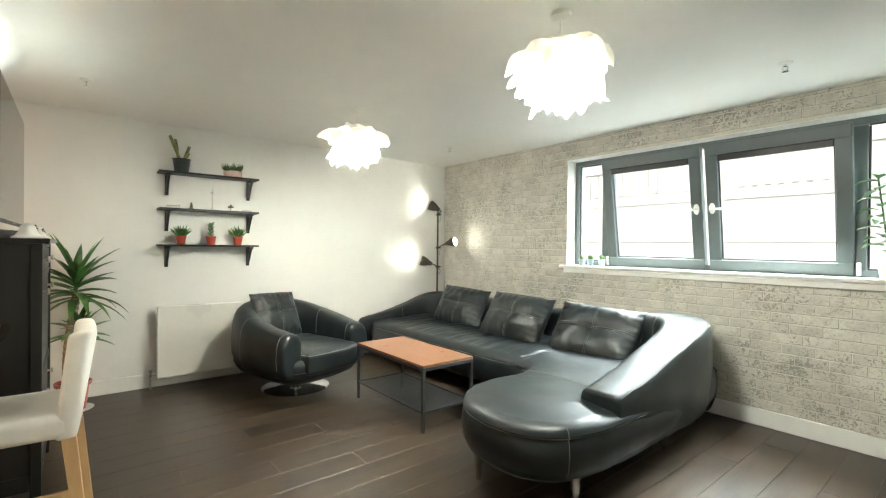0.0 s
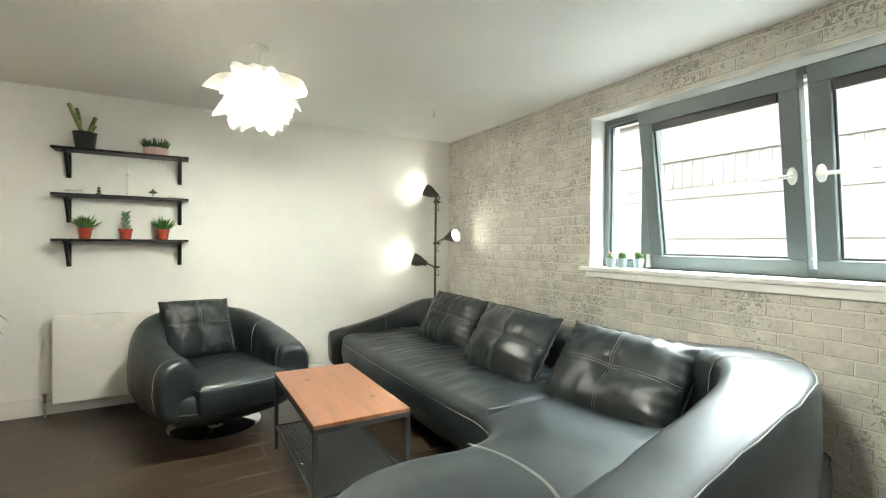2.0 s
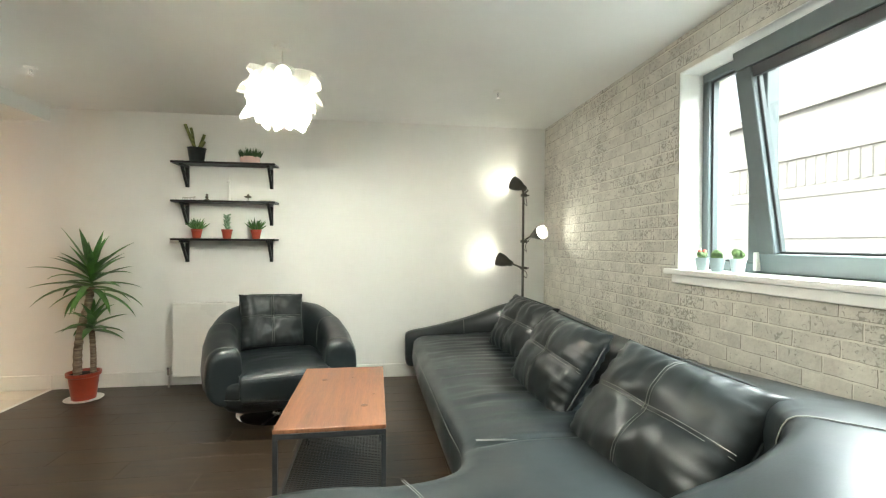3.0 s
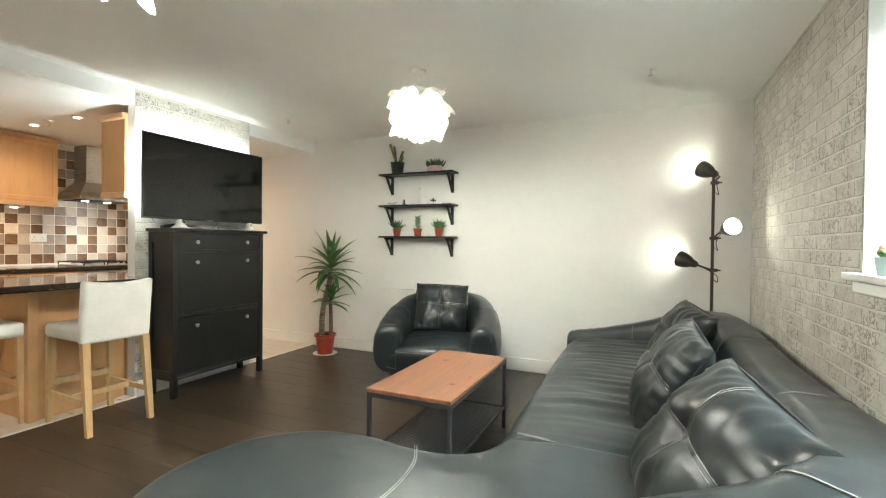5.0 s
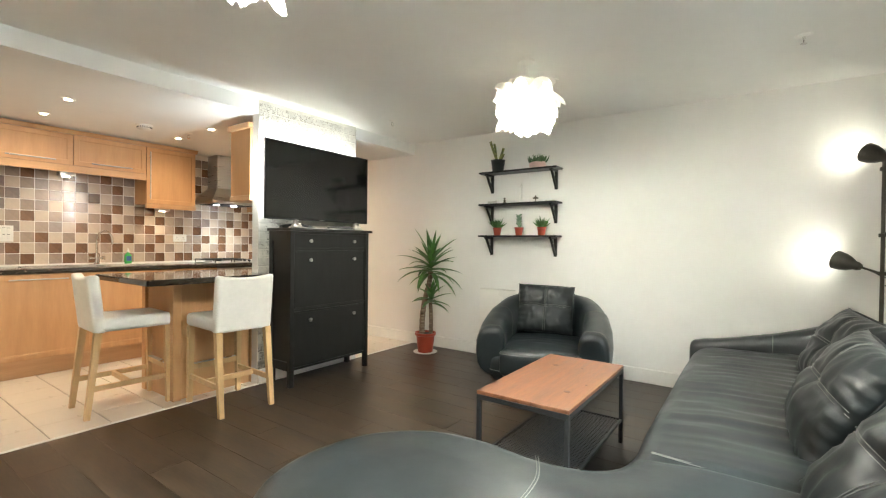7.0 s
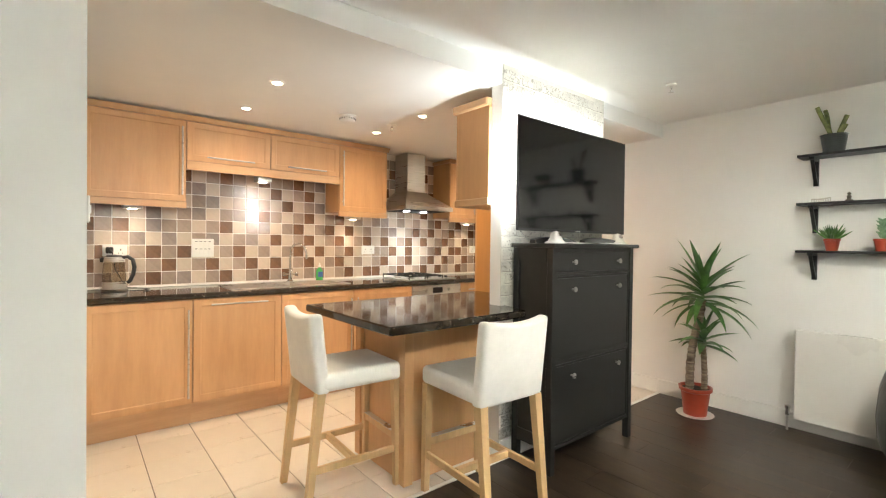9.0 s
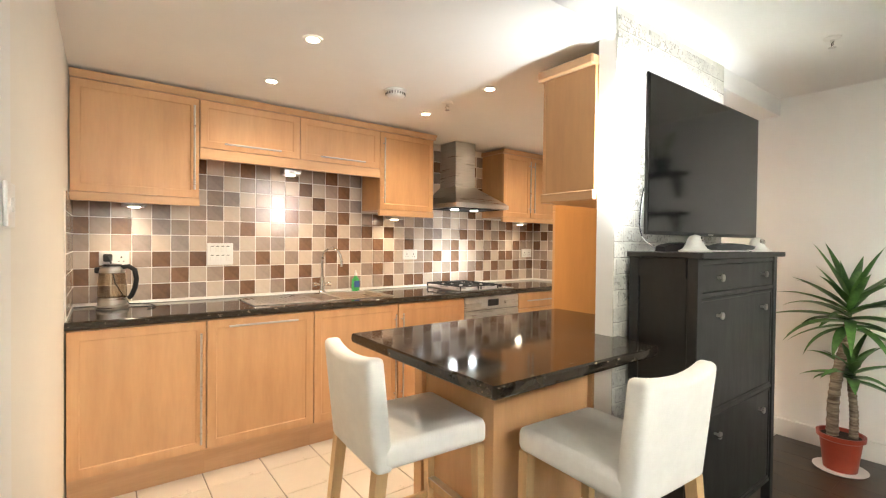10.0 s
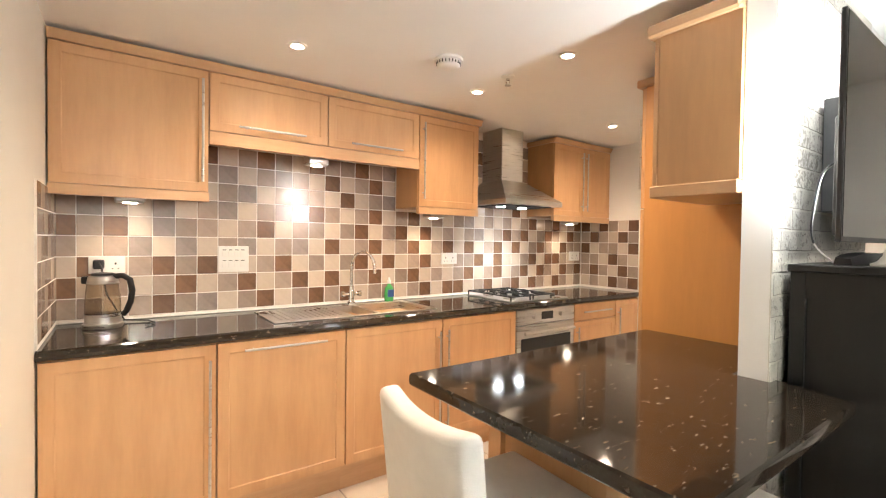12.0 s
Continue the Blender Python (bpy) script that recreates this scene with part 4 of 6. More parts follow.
def sweep(bm, path, sections):
    """path: points; sections: for each, a list of (side, z) offsets. Side is to the left of the way."""
    n = len(path)
    rings = []
    for i, p in enumerate(path):
        t = (path[min(i + 1, n - 1)] - path[max(i - 1, 0)])
        t.z = 0
        t.normalize()
        left = Vector((-t.y, t.x, 0))
        rings.append([bm.verts.new(Vector((p.x, p.y, 0)) + left * a + Vector((0, 0, z)) + t * e) for a, z, e in sections[i]])
    m = len(rings[0])
    for q, s in zip(rings, rings[1:]):
        for k in range(m):
            bm.faces.new((q[k], q[(k + 1) % m], s[(k + 1) % m], s[k]))
    bm.faces.new(rings[0][::-1])
    bm.faces.new(rings[-1])
    return bm


def puff(w, h, d, seed=0, nx=40, ny=32, pinch=0.55):
    """A pillow: w wide (x), h high (z), d thick (y), with a cross seam and creases."""
    bm = bmesh.new()
    rnd = random.Random(seed)
    ox = rnd.random() * 50
    for s in (1, -1):
        grid = []
        for j in range(ny + 1):
            row = []
            for i in range(nx + 1):
                u, v = -1 + 2 * i / nx, -1 + 2 * j / ny
                k = max(0, (1 - abs(u) ** 2.6)) ** 0.55 * max(0, (1 - abs(v) ** 2.6)) ** 0.55
                y = d / 2 * k
                if s < 0:
                    cross = math.exp(-(u / 0.05) ** 2) + math.exp(-((v - 0.08) / 0.06) ** 2)
                    y -= 0.012 * min(cross, 1.2) * k + 0.02 * math.exp(-((u * u + (v - 0.08) ** 2) / 0.05))
                    y += 0.007 * math.sin(9 * u + 6 * v) * (u * u) * k
                q = noise.noise(Vector((u * 2.2 + ox, v * 2.2, s)))
                q2 = noise.noise(Vector((u * 7 + ox, v * 3, s * 2)))
                edge_k = (abs(u) ** 5 + abs(v) ** 5) * 0.5
                pleat = math.sin(26 * (v if abs(u) > abs(v) else u) + 3 * q) * 0.007 * min(1, edge_k * 2.4) * min(1, k * 3)
                q3 = noise.ridged_multi_fractal(Vector((u * 1.6 + ox, v * 2.6, s * 3)), 1.0, 2.0, 3, 1.0, 2.0) - 1.0
                y += (0.016 * q + 0.010 * q2 + 0.003 * q3) * k + s * pleat
                shrink = 1 - 0.05 * (1 - v * v) * abs(u) ** 3
                shrinkz = 1 - 0.05 * (1 - u * u) * abs(v) ** 3
                row.append(bm.verts.new((u * w / 2 * shrink, s * y, v * h / 2 * shrinkz)))
            grid.append(row)
        for j in range(ny):
            for i in range(nx):
                bm.faces.new((grid[j][i], grid[j][i + 1], grid[j + 1][i + 1], grid[j + 1][i]))
    bmesh.ops.remove_doubles(bm, verts=bm.verts, dist=0.0006)
    return bm


def surface_y(me_bm, x, z):
    """The front surface's y of a pillow near (x, z)."""
    best, out = 9, 0
    for v in me_bm.verts:
        if v.co.y < 0:
            q = (v.co.x - x) ** 2 + (v.co.z - z) ** 2
            if q < best:
                best, out = q, v.co.y
    return out


def pillow(name, w, h, d, at, turn, lean, roll, label, seed, group=""):
    """Faces -y before it is turned; lean tips its top backward."""
    t = new(name)
    t.matrix_basis = pose(*at) @ pose(0, 0, 0, 0, 0, turn) @ pose(0, 0, 0, -lean, 0, 0) @ pose(0, 0, 0, 0, roll, 0)
    tagged(t, label, "cushion", group)
    bm = puff(w, h, d, seed)
    lines = []
    for off in (-0.007, 0.007):
        lines.append([(off, surface_y(bm, off, z) - 0.0028, z) for z in [(-0.46 + 0.92 * k / 16) * h for k in range(17)]])
        lines.append([(x, surface_y(bm, x, 0.04 * h + off) - 0.0028, 0.04 * h + off) for x in [(-0.46 + 0.92 * k / 16) * w for k in range(17)]])
    cov = part("cover", bm, LEATHER_PILLOW, t, "soft creased black leather cover", 70)
    for ln in lines:
        part("seam", tube(bmesh.new(), ln, 0.0013, 5), STITCH, cov, "pale double stitching")
    e = [(math.copysign(abs(math.cos(a)) ** 0.25, math.cos(a)) * w * 0.487, 0, math.copysign(abs(math.sin(a)) ** 0.25, math.sin(a)) * h * 0.487) for a in [k * math.tau / 56 for k in range(56)]]
    part("piping", tube(bmesh.new(), e, 0.005, 6, True), LEATHER_PILLOW, cov)
    return t


# ---- sofa ----
sofa = thing("corner_sofa", (3.1, 3.0, 0), "black leather corner sofa with rounded chaise end and pale stitching", "sofa")
OUT = [(3.85, 4.80), (3.1, 4.82), (2.86, 4.72), (2.83, 4.2), (2.84, 3.5), (2.85, 2.9), (2.86, 2.62), (2.80, 2.46), (2.62, 2.40), (2.38, 2.42), (2.15, 2.37), (1.97, 2.20), (1.905, 1.97), (1.94, 1.76), (2.07, 1.61), (2.28, 1.545), (2.48, 1.53), (3.0, 1.535), (3.8, 1.60), (3.9, 1.8), (3.9, 3.2)]
loop = smooth_loop([(x, y, 0) for x, y in OUT], 150)
rings = [(0.15, 0.125), (0.085, 0.135), (0.035, 0.165), (0.010, 0.215), (0.0, 0.28), (0.004, 0.335), (0.012, 0.36), (0.016, 0.368), (0.008, 0.376), (0.014, 0.395), (0.032, 0.411), (0.052, 0.420), (0.075, 0.425)]
bm = cushion_slab(bmesh.new(), loop, rings)
def subdivide_top(bm, z, steps):
    for axis in (0, 1):
        step = steps[axis]
        lo = min(v.co[axis] for v in bm.verts)
        hi = max(v.co[axis] for v in bm.verts)
        k = lo + step
        while k < hi:
            fs = [f for f in bm.faces if all(abs(v.co.z - z) < 1e-4 for v in f.verts)]
            geo = fs + list({e for f in fs for e in f.edges}) + list({v for f in fs for v in f.verts})
            co, no = [0, 0, 0], [0, 0, 0]
            co[axis], no[axis] = k, 1
            bmesh.ops.bisect_plane(bm, geom=geo, plane_co=co, plane_no=no, dist=1e-5)
            k += step


subdivide_top(bm, 0.425, (0.04, 0.017))
rim = [p for p in loop[::2]]
for v in bm.verts:
    if v.co.z > 0.4:
        d = min((v.co.x - p.x) ** 2 + (v.co.y - p.y) ** 2 for p in rim) ** 0.5
        k = min(1, max(0, (d - 0.05) / 0.22))
        k = k * k * (3 - 2 * k)
        main = min(1, max(0, (v.co.y - 2.62) / 0.25))
        cr = noise.noise(Vector((v.co.x * 2.4 + 0.6 * math.sin(v.co.y * 5), v.co.y * 14, 1))) * 0.015
        soft = noise.noise(Vector((v.co.x * 2.5, v.co.y * 2.5, 8))) * 0.006
        v.co.z += k * (0.018 + soft) + (0.15 + 0.85 * k) * main * cr - 0.010 * math.exp(-((v.co.y - 2.6) / 0.02) ** 2) * (v.co.x > 2.86)
body = wpart("seat", bm, LEATHER, sofa, "rounded black leather seat with a chaise", 60)
n = len(loop)


def offset_loop(inset, z, i0, i1):
    out = []
    for i in range(i0, i1):
        t = (loop[(i + 1) % n] - loop[i - 1]).normalized()
        out.append(loop[i % n] + Vector((-t.y, t.x, 0)) * inset + Vector((0, 0, z)))
    return out


area = sum(loop[i].x * loop[(i + 1) % n].y - loop[(i + 1) % n].x * loop[i].y for i in range(n))
sg = 1 if area > 0 else -1
front = [i for i in range(n) if loop[i].x < 2.95 or loop[i].y < 1.6]
i0, i1 = min(front), max(front)
for ins, z in ((0.0105, 0.368), (0.030, 0.148)):
    wpart("seam", tube(bmesh.new(), offset_loop(ins * sg * (1 if z > 0.3 else 1.9), z, i0, i1), 0.0022, 5), STITCH, body, "pale stitching")

k = min(range(n), key=lambda i: (loop[i].x - 2.10) ** 2 + (loop[i].y - 1.59) ** 2)
t = (loop[(k + 1) % n] - loop[k - 1]).normalized()
outward = Vector((t.y, -t.x, 0)) * sg
ln = [loop[k] - outward * (inset - 0.0015) + Vector((0, 0, z)) for inset, z in rings[2:11]]
wpart("seam", tube(bmesh.new(), ln, 0.002, 5), STITCH, body, "pale stitching")


seat_tris = []
for f in body.data.polygons:
    vs = [body.data.vertices[i].co for i in f.vertices]
    if min(v.z for v in vs) > 0.35:
        seat_tris += [(vs[0], vs[i], vs[i + 1]) for i in range(1, len(vs) - 1)]


def on_seat(p, z):
    """The point p laid on the seat's leather, or at height z off its edge."""
    top = 0
    for a, b, c in seat_tris:
        if min(a.x, b.x, c.x) <= p.x <= max(a.x, b.x, c.x) and min(a.y, b.y, c.y) <= p.y <= max(a.y, b.y, c.y):
            hit = geometry.intersect_ray_tri(a, b, c, Vector((0, 0, -1)), Vector((p.x, p.y, 0.6)), True)
            if hit:
                top = max(top, hit.z)
    return Vector((p.x, p.y, top + 0.0006 if top else z))


def seat_seam(pts, z=0.4335):
    for off in (0, 0.009):
        ln = smooth_loop([(x + off * (abs(pts[0][1] - pts[-1][1]) > 0.3), y + off * (abs(pts[0][1] - pts[-1][1]) <= 0.3), z) for x, y in pts], 24, False)
        ln = [on_seat(p, z) for p in ln]
        wpart("seam", tube(bmesh.new(), ln, 0.0014, 5), STITCH, body, "pale stitching")


seat_seam([(2.93, 2.62), (3.15, 2.60), (3.4, 2.58), (3.6, 2.57)])
seat_seam([(2.64, 1.84), (2.69, 2.0), (2.68, 2.2), (2.62, 2.34)], 0.4425)
# back and arms in one roll
SP = [(2.47, 1.665), (2.75, 1.665), (3.1, 1.67), (3.45, 1.685), (3.68, 1.77), (3.82, 1.94), (3.88, 2.2), (3.905, 2.7), (3.905, 3.2), (3.905, 3.8), (3.90, 4.3), (3.85, 4.62), (3.68, 4.80), (3.4, 4.845), (3.1, 4.845), (2.84, 4.845)]
TOP = [0.505, 0.555, 0.645, 0.735, 0.765, 0.765, 0.735, 0.69, 0.67, 0.68, 0.70, 0.705, 0.68, 0.575, 0.50, 0.45]
HALF = [0.115, 0.125, 0.13, 0.145, 0.175, 0.19, 0.17, 0.15, 0.15, 0.15, 0.15, 0.15, 0.13, 0.105, 0.085, 0.075]
N = 64
path = smooth_loop([(x, y, 0) for x, y in SP], N, False)
tops = smooth_loop([(z, h, 0) for z, h in zip(TOP, HALF)], N, False)
bm = bmesh.new()
secs = []
for i in range(N):
    z1, h = tops[i].x, tops[i].y
    sec = []
    M = 22
    for j in range(M):
        a = j * math.tau / M
        ca, sa = math.cos(a), math.sin(a)
        sq = 0.24 if i < 20 else 0.24 + 0.28 * min(1, (i - 20) / 8)
        px = math.copysign(abs(ca) ** sq, ca)
        pz = math.copysign(abs(sa) ** sq, sa)
        z0 = 0.14
        mid, hh = (z0 + z1) / 2, (z1 - z0) / 2
        flare = 1 + 0.12 * (1 - (pz + 1) / 2)
        x = px * h * (flare if px > 0 else 1.0)
        z = mid + pz * hh
        # outer side tucks in towards the floor
        if px < 0:
            x *= 1 - 0.22 * max(0, (0.32 - z) / 0.2) ** 1.5 + 0.05 * math.sin(math.pi * min(1, (z - z0) / (z1 - z0)))
        crease = 0.006 * noise.noise(Vector((i * 0.7, j * 0.4, 3)))
        sec.append((x + crease, z + crease, 0))
    secs.append(sec)
# rounded ends
path2, secs2 = [], []
d0 = (path[0] - path[1]).normalized()
d1 = (path[-1] - path[-2]).normalized()


def shrink(sec, f, zc):
    return [(x * f, zc + (z - zc) * f, 0) for x, z, e in sec]


for s, f in ((0.026, 0.88), (0.022, 0.95), (0.010, 0.99)):
    path2.append(path[0] + d0 * s)
    secs2.append(shrink(secs[0], f, 0.32))
path2 += path
secs2 += secs
for s, f in ((0.025, 0.95), (0.042, 0.84), (0.05, 0.62)):
    path2.append(path[-1] + d1 * s)
    secs2.append(shrink(secs[-1], f, 0.33))
sweep(bm, path2, secs2)
back = wpart("backrest", bm, LEATHER, sofa, "rolled black leather back running into sloping arms", 60)
for i in (18, 30, 38, 46, 56):
    p = path[i]
    t = (path[i + 1] - path[i - 1]).normalized()
    left = Vector((-t.y, t.x, 0))
    pts = [Vector((p.x, p.y, 0)) + left * (a * 1.015) + Vector((0, 0, z + 0.0025 if z > 0.5 else z)) for a, z, e in secs[i]]
    keep = pts[0:13] if i != 18 else pts[0:14]
    wpart("seam", tube(bmesh.new(), keep, 0.0022, 5), STITCH, back, "pale stitching")
for fx, fy in ((2.24, 1.66), (2.02, 2.12), (2.98, 4.62), (3.84, 1.74), (3.0, 2.75), (3.84, 4.70), (3.2, 1.68)):
    foot = wpart("foot", rod(bmesh.new(), (fx, fy, 0), (fx + (0.0), fy, 0.15), 0.013, 0.026, 20), CHROME, sofa, "tapered chrome foot", 50)
edge = []
for i in range(0, 27):
    p, t = path[i], (path[min(i + 1, N - 1)] - path[max(i - 1, 0)]).normalized()
    left = Vector((-t.y, t.x, 0))
    a, z, e = secs[i][8]
    edge.append(Vector((p.x, p.y, 0)) + left * (a - 0.001) + Vector((0, 0, z + 0.001)))
wpart("seam", tube(bmesh.new(), edge, 0.0022, 5), STITCH, back, "pale stitching")
G = "loose pillows on the corner sofa"
pillow("pillow", 0.62, 0.46, 0.21, (3.585, 4.05, 0.60), -77, 30, 4, "black leather pillow with cross stitching against the sofa back", 3, G)
pillow("pillow", 0.72, 0.49, 0.22, (3.485, 3.18, 0.595), -88, 32, 2, "black leather pillow with cross stitching against the sofa back", 5, G)
pillow("pillow", 0.73, 0.53, 0.23, (3.545, 2.385, 0.565), -81, 38, 3, "large black leather pillow with cross stitching leaning on the sofa back", 8, G)

# ---- armchair ----
chair = thing("swivel_armchair", (1.845, 4.285, 0), "round black leather swivel tub chair on a chrome disc base", "armchair", turn=17)
part("base_plate", lathe(bmesh.new(), [(0.285, 0), (0.288, 0.004), (0.27, 0.014), (0.10, 0.024), (0.045, 0.035), (0.04, 0.07), (0.06, 0.10), (0.0, 0.10)], 44), CHROME, chair, "polished chrome disc base", 40)
L = smooth_loop([(x * 0.88, y * 1.17, 0) for x, y in ((0.50, 0.10), (0.40, 0.36), (0.0, 0.46), (-0.40, 0.36), (-0.50, 0.10), (-0.49, -0.24), (-0.40, -0.38), (-0.15, -0.43), (0.15, -0.43), (0.40, -0.38), (0.49, -0.24))], 72)
rings = [(0.22, 0.12), (0.14, 0.13), (0.08, 0.16), (0.04, 0.205), (0.02, 0.25), (0.024, 0.30), (0.03, 0.33), (0.05, 0.345), (0.1, 0.35)]
cb = part("body", cushion_slab(bmesh.new(), L, rings), LEATHER, chair, "rounded black leather shell", 60)
SQ = [(-0.27, 0.22), (-0.29, 0.0), (-0.275, -0.42), (-0.24, -0.505), (0.0, -0.525), (0.24, -0.505), (0.275, -0.42), (0.29, 0.0), (0.27, 0.22), (0.0, 0.26)]
seat_loop = smooth_loop([(x, y, 0) for x, y in SQ], 80)
bm = cushion_slab(bmesh.new(), seat_loop, [(0.03, 0.225), (0.008, 0.24), (0.0, 0.27), (0.0, 0.36), (0.004, 0.386), (0.016, 0.402), (0.04, 0.410), (0.08, 0.414)])
subdivide_top(bm, 0.414, (0.03, 0.03))
for v in bm.verts:
    if v.co.z > 0.405:
        k = max(0, 1 - (v.co.x / 0.29) ** 2) * max(0, 1 - ((v.co.y + 0.14) / 0.4) ** 2)
        v.co.z += 0.022 * k + 0.006 * k * noise.noise(Vector((v.co.x * 6, v.co.y * 16, 2)))
seat_part = part("seat", bm, LEATHER, chair, "black leather seat cushion", 70)
for k0, z in ((0.004, 0.388),):
    ln = [p * 1.004 + Vector((0, 0, z)) for p in seat_loop if p.y < -0.30]
    part("seam", tube(bmesh.new(), sorted(ln, key=lambda p: p.x), 0.0018, 5), STITCH, seat_part, "pale stitching")
AP = [(0.40, -0.33), (0.43, -0.12), (0.41, 0.10), (0.30, 0.28), (0.0, 0.37), (-0.30, 0.28), (-0.41, 0.10), (-0.43, -0.12), (-0.40, -0.33)]
AT = [0.555, 0.60, 0.66, 0.725, 0.755, 0.725, 0.66, 0.60, 0.555]
AH = [0.098, 0.102, 0.10, 0.10, 0.10, 0.10, 0.10, 0.102, 0.098]
N2 = 46
pa = smooth_loop([(x * 0.88, y * 1.17 + 0.01, 0) for x, y in AP], N2, False)
ta = smooth_loop([(z, h, 0) for z, h in zip(AT, AH)], N2, False)
secs = []
for i in range(N2):
    z1, h = ta[i].x, ta[i].y
    sec = []
    for j in range(20):
        a = j * math.tau / 20
        ca, sa = math.cos(a), math.sin(a)
        px, pz = math.copysign(abs(ca) ** 0.6, ca), math.copysign(abs(sa) ** 0.6, sa)
        mid, hh = (0.20 + z1) / 2, (z1 - 0.20) / 2
        z = mid + pz * hh
        x = px * h
        if px < 0:
            x *= 1 + 0.18 * math.sin(math.pi * min(1, max(0, (z - 0.2) / (z1 - 0.2))))
            x += 0.02 * max(0, (0.3 - z) / 0.1)
        c = 0.004 * noise.noise(Vector((i * 0.5, j * 0.6, 9)))
        sec.append((x + c, z + c, 0))
    secs.append(sec)
d0, d1 = (pa[0] - pa[1]).normalized(), (pa[-1] - pa[-2]).normalized()
pp, ss = [], []
for s, f in ((0.040, 0.72), (0.036, 0.90), (0.020, 0.97)):
    pp.append(pa[0] + d0 * s)
    ss.append(shrink(secs[0], f, 0.37))
pp += pa
ss += secs
for s, f in ((0.020, 0.97), (0.036, 0.90), (0.040, 0.72)):
    pp.append(pa[-1] + d1 * s)
    ss.append(shrink(secs[-1], f, 0.37))
# the way runs round the back with the outside on its right, so mirror the offsets
ab = part("backrest", sweep(bmesh.new(), pp, [[(x, z, e) for x, z, e in sec] for sec in ss]), LEATHER, chair, "curved black leather back and arms", 60)
for i in (1, 10, N2 - 11, N2 - 2):
    t = (pa[i + 1] - pa[i - 1]).normalized()
    left = Vector((-t.y, t.x, 0))
    pts = [Vector((pa[i].x, pa[i].y, 0)) + left * (x * 1.01) + Vector((0, 0, z + (0.0015 if z > 0.4 else 0))) for x, z, e in secs[i]][0:12]
    part("seam", tube(bmesh.new(), pts, 0.002, 5), STITCH, ab, "pale stitching")
lp = [p + Vector((0, 0, 0.252)) for p in smooth_loop([(p.x * 1.0, p.y * 1.0, 0) for p in L[::4]], 60)]
part("seam", tube(bmesh.new(), [Vector((p.x * 0.965, p.y * 0.965, p.z)) for p in lp], 0.002, 5, True), STITCH, cb, "pale stitching")
pillow("pillow", 0.47, 0.42, 0.15, (1.745, 4.505, 0.62), 20, 24, 2, "soft black leather pillow with cross stitching on the armchair", 12)

# ---- bar stools ----
def bar_stool(at, turn, label):
    """Its back is towards -y before it is turned."""
    t = thing("bar_stool", at, label, "bar stool", "stools at the breakfast bar", turn)
    s = part("seat", box(bmesh.new(), -0.20, 0.20, -0.19, 0.26, 0.555, 0.645, 0.028, 4), FABRIC, t, "off-white cotton-covered seat", 60)
    bm = box(bmesh.new(), -0.199, 0.199, -0.034, 0.034, 0.022, 0.395, 0.022, 4)
    bmesh.ops.subdivide_edges(bm, edges=[e for e in bm.edges if abs(e.verts[0].co.x - e.verts[1].co.x) > 0.3], cuts=9)
    for v in bm.verts:
        u = v.co.x / 0.2
        if v.co.z > 0.3:
            v.co.z += 0.022 * u * u - 0.006
        v.co.y += -0.10 * max(0, v.co.z) - 0.018 * (1 - u * u) * max(0, min(1, v.co.z / 0.25))
    bmesh.ops.translate(bm, vec=(0, -0.165, 0.525), verts=bm.verts)
    part("backrest", bm, FABRIC, t, "off-white cotton-covered back", 60)
    for sx in (-1, 1):
        for sy in (-1, 1):
            bm = bmesh.new()
            fy = -0.178 if sy < 0 else 0.232
            top, bot = Vector((sx * 0.172, fy, 0.556)), Vector((sx * 0.178, fy + (-0.06 if sy < 0 else 0.008), 0))
            q = []
            for c, w in ((bot, 0.0155), (top, 0.021)):
                q.append([bm.verts.new(c + Vector((a * w, b * w, 0))) for a, b in ((-1, -1), (1, -1), (1, 1), (-1, 1))])
            for k in range(4):
                bm.faces.new((q[0][k], q[0][(k + 1) % 4], q[1][(k + 1) % 4], q[1][k]))
            bm.faces.new(q[0][::-1]), bm.faces.new(q[1])
            part("leg", bm, OAK_LEG, t, "square tapered birch leg")
    for sx in (-1, 1):
        part("stretcher", B(sx * 0.177 - 0.009, sx * 0.177 + 0.009, -0.20, 0.225, 0.175, 0.21, 0.002), OAK_LEG, t)
    part("stretcher", B(-0.165, 0.165, -0.012, 0.012, 0.175, 0.21, 0.002), OAK_LEG, t)
    f = part("footrest", B(-0.16, 0.16, 0.224, 0.248, 0.235, 0.275, 0.002), OAK_LEG, t)
    part("plate", B(-0.155, 0.155, 0.218, 0.252, 0.2755, 0.279, 0.001), STEEL, f, "steel foot plate")
    return t


bar_stool((0.138, 2.657, 0), 87, "birch bar stool with off-white cover, its back to the room")
bar_stool((-0.448, 2.184, 0), -3, "birch bar stool with off-white cover at the bar's end")

# ---- radiator ----
rad = thing("radiator", (1.21, SHELF_Y, 0), "white flat-panel radiator on the wall behind the armchair", "radiator")
RX0, RX1, RZ0, RZ1 = 0.868, 1.56, 0.092, 0.708
wpart("panel", B(RX0, RX1, 4.90, 4.915, RZ0, RZ1, 0.006, 2), RADIATOR, rad)
wpart("panel", B(RX0 + 0.01, RX1 - 0.01, 4.965, 4.975, RZ0 + 0.01, RZ1 - 0.01, 0.003), RADIATOR, rad)
wpart("side", B(RX0 + 0.001, RX0 + 0.008, 4.916, 4.964, RZ0 + 0.01, RZ1 - 0.004), RADIATOR, rad)
wpart("side", B(RX1 - 0.008, RX1 - 0.001, 4.916, 4.964, RZ0 + 0.01, RZ1 - 0.004), RADIATOR, rad)
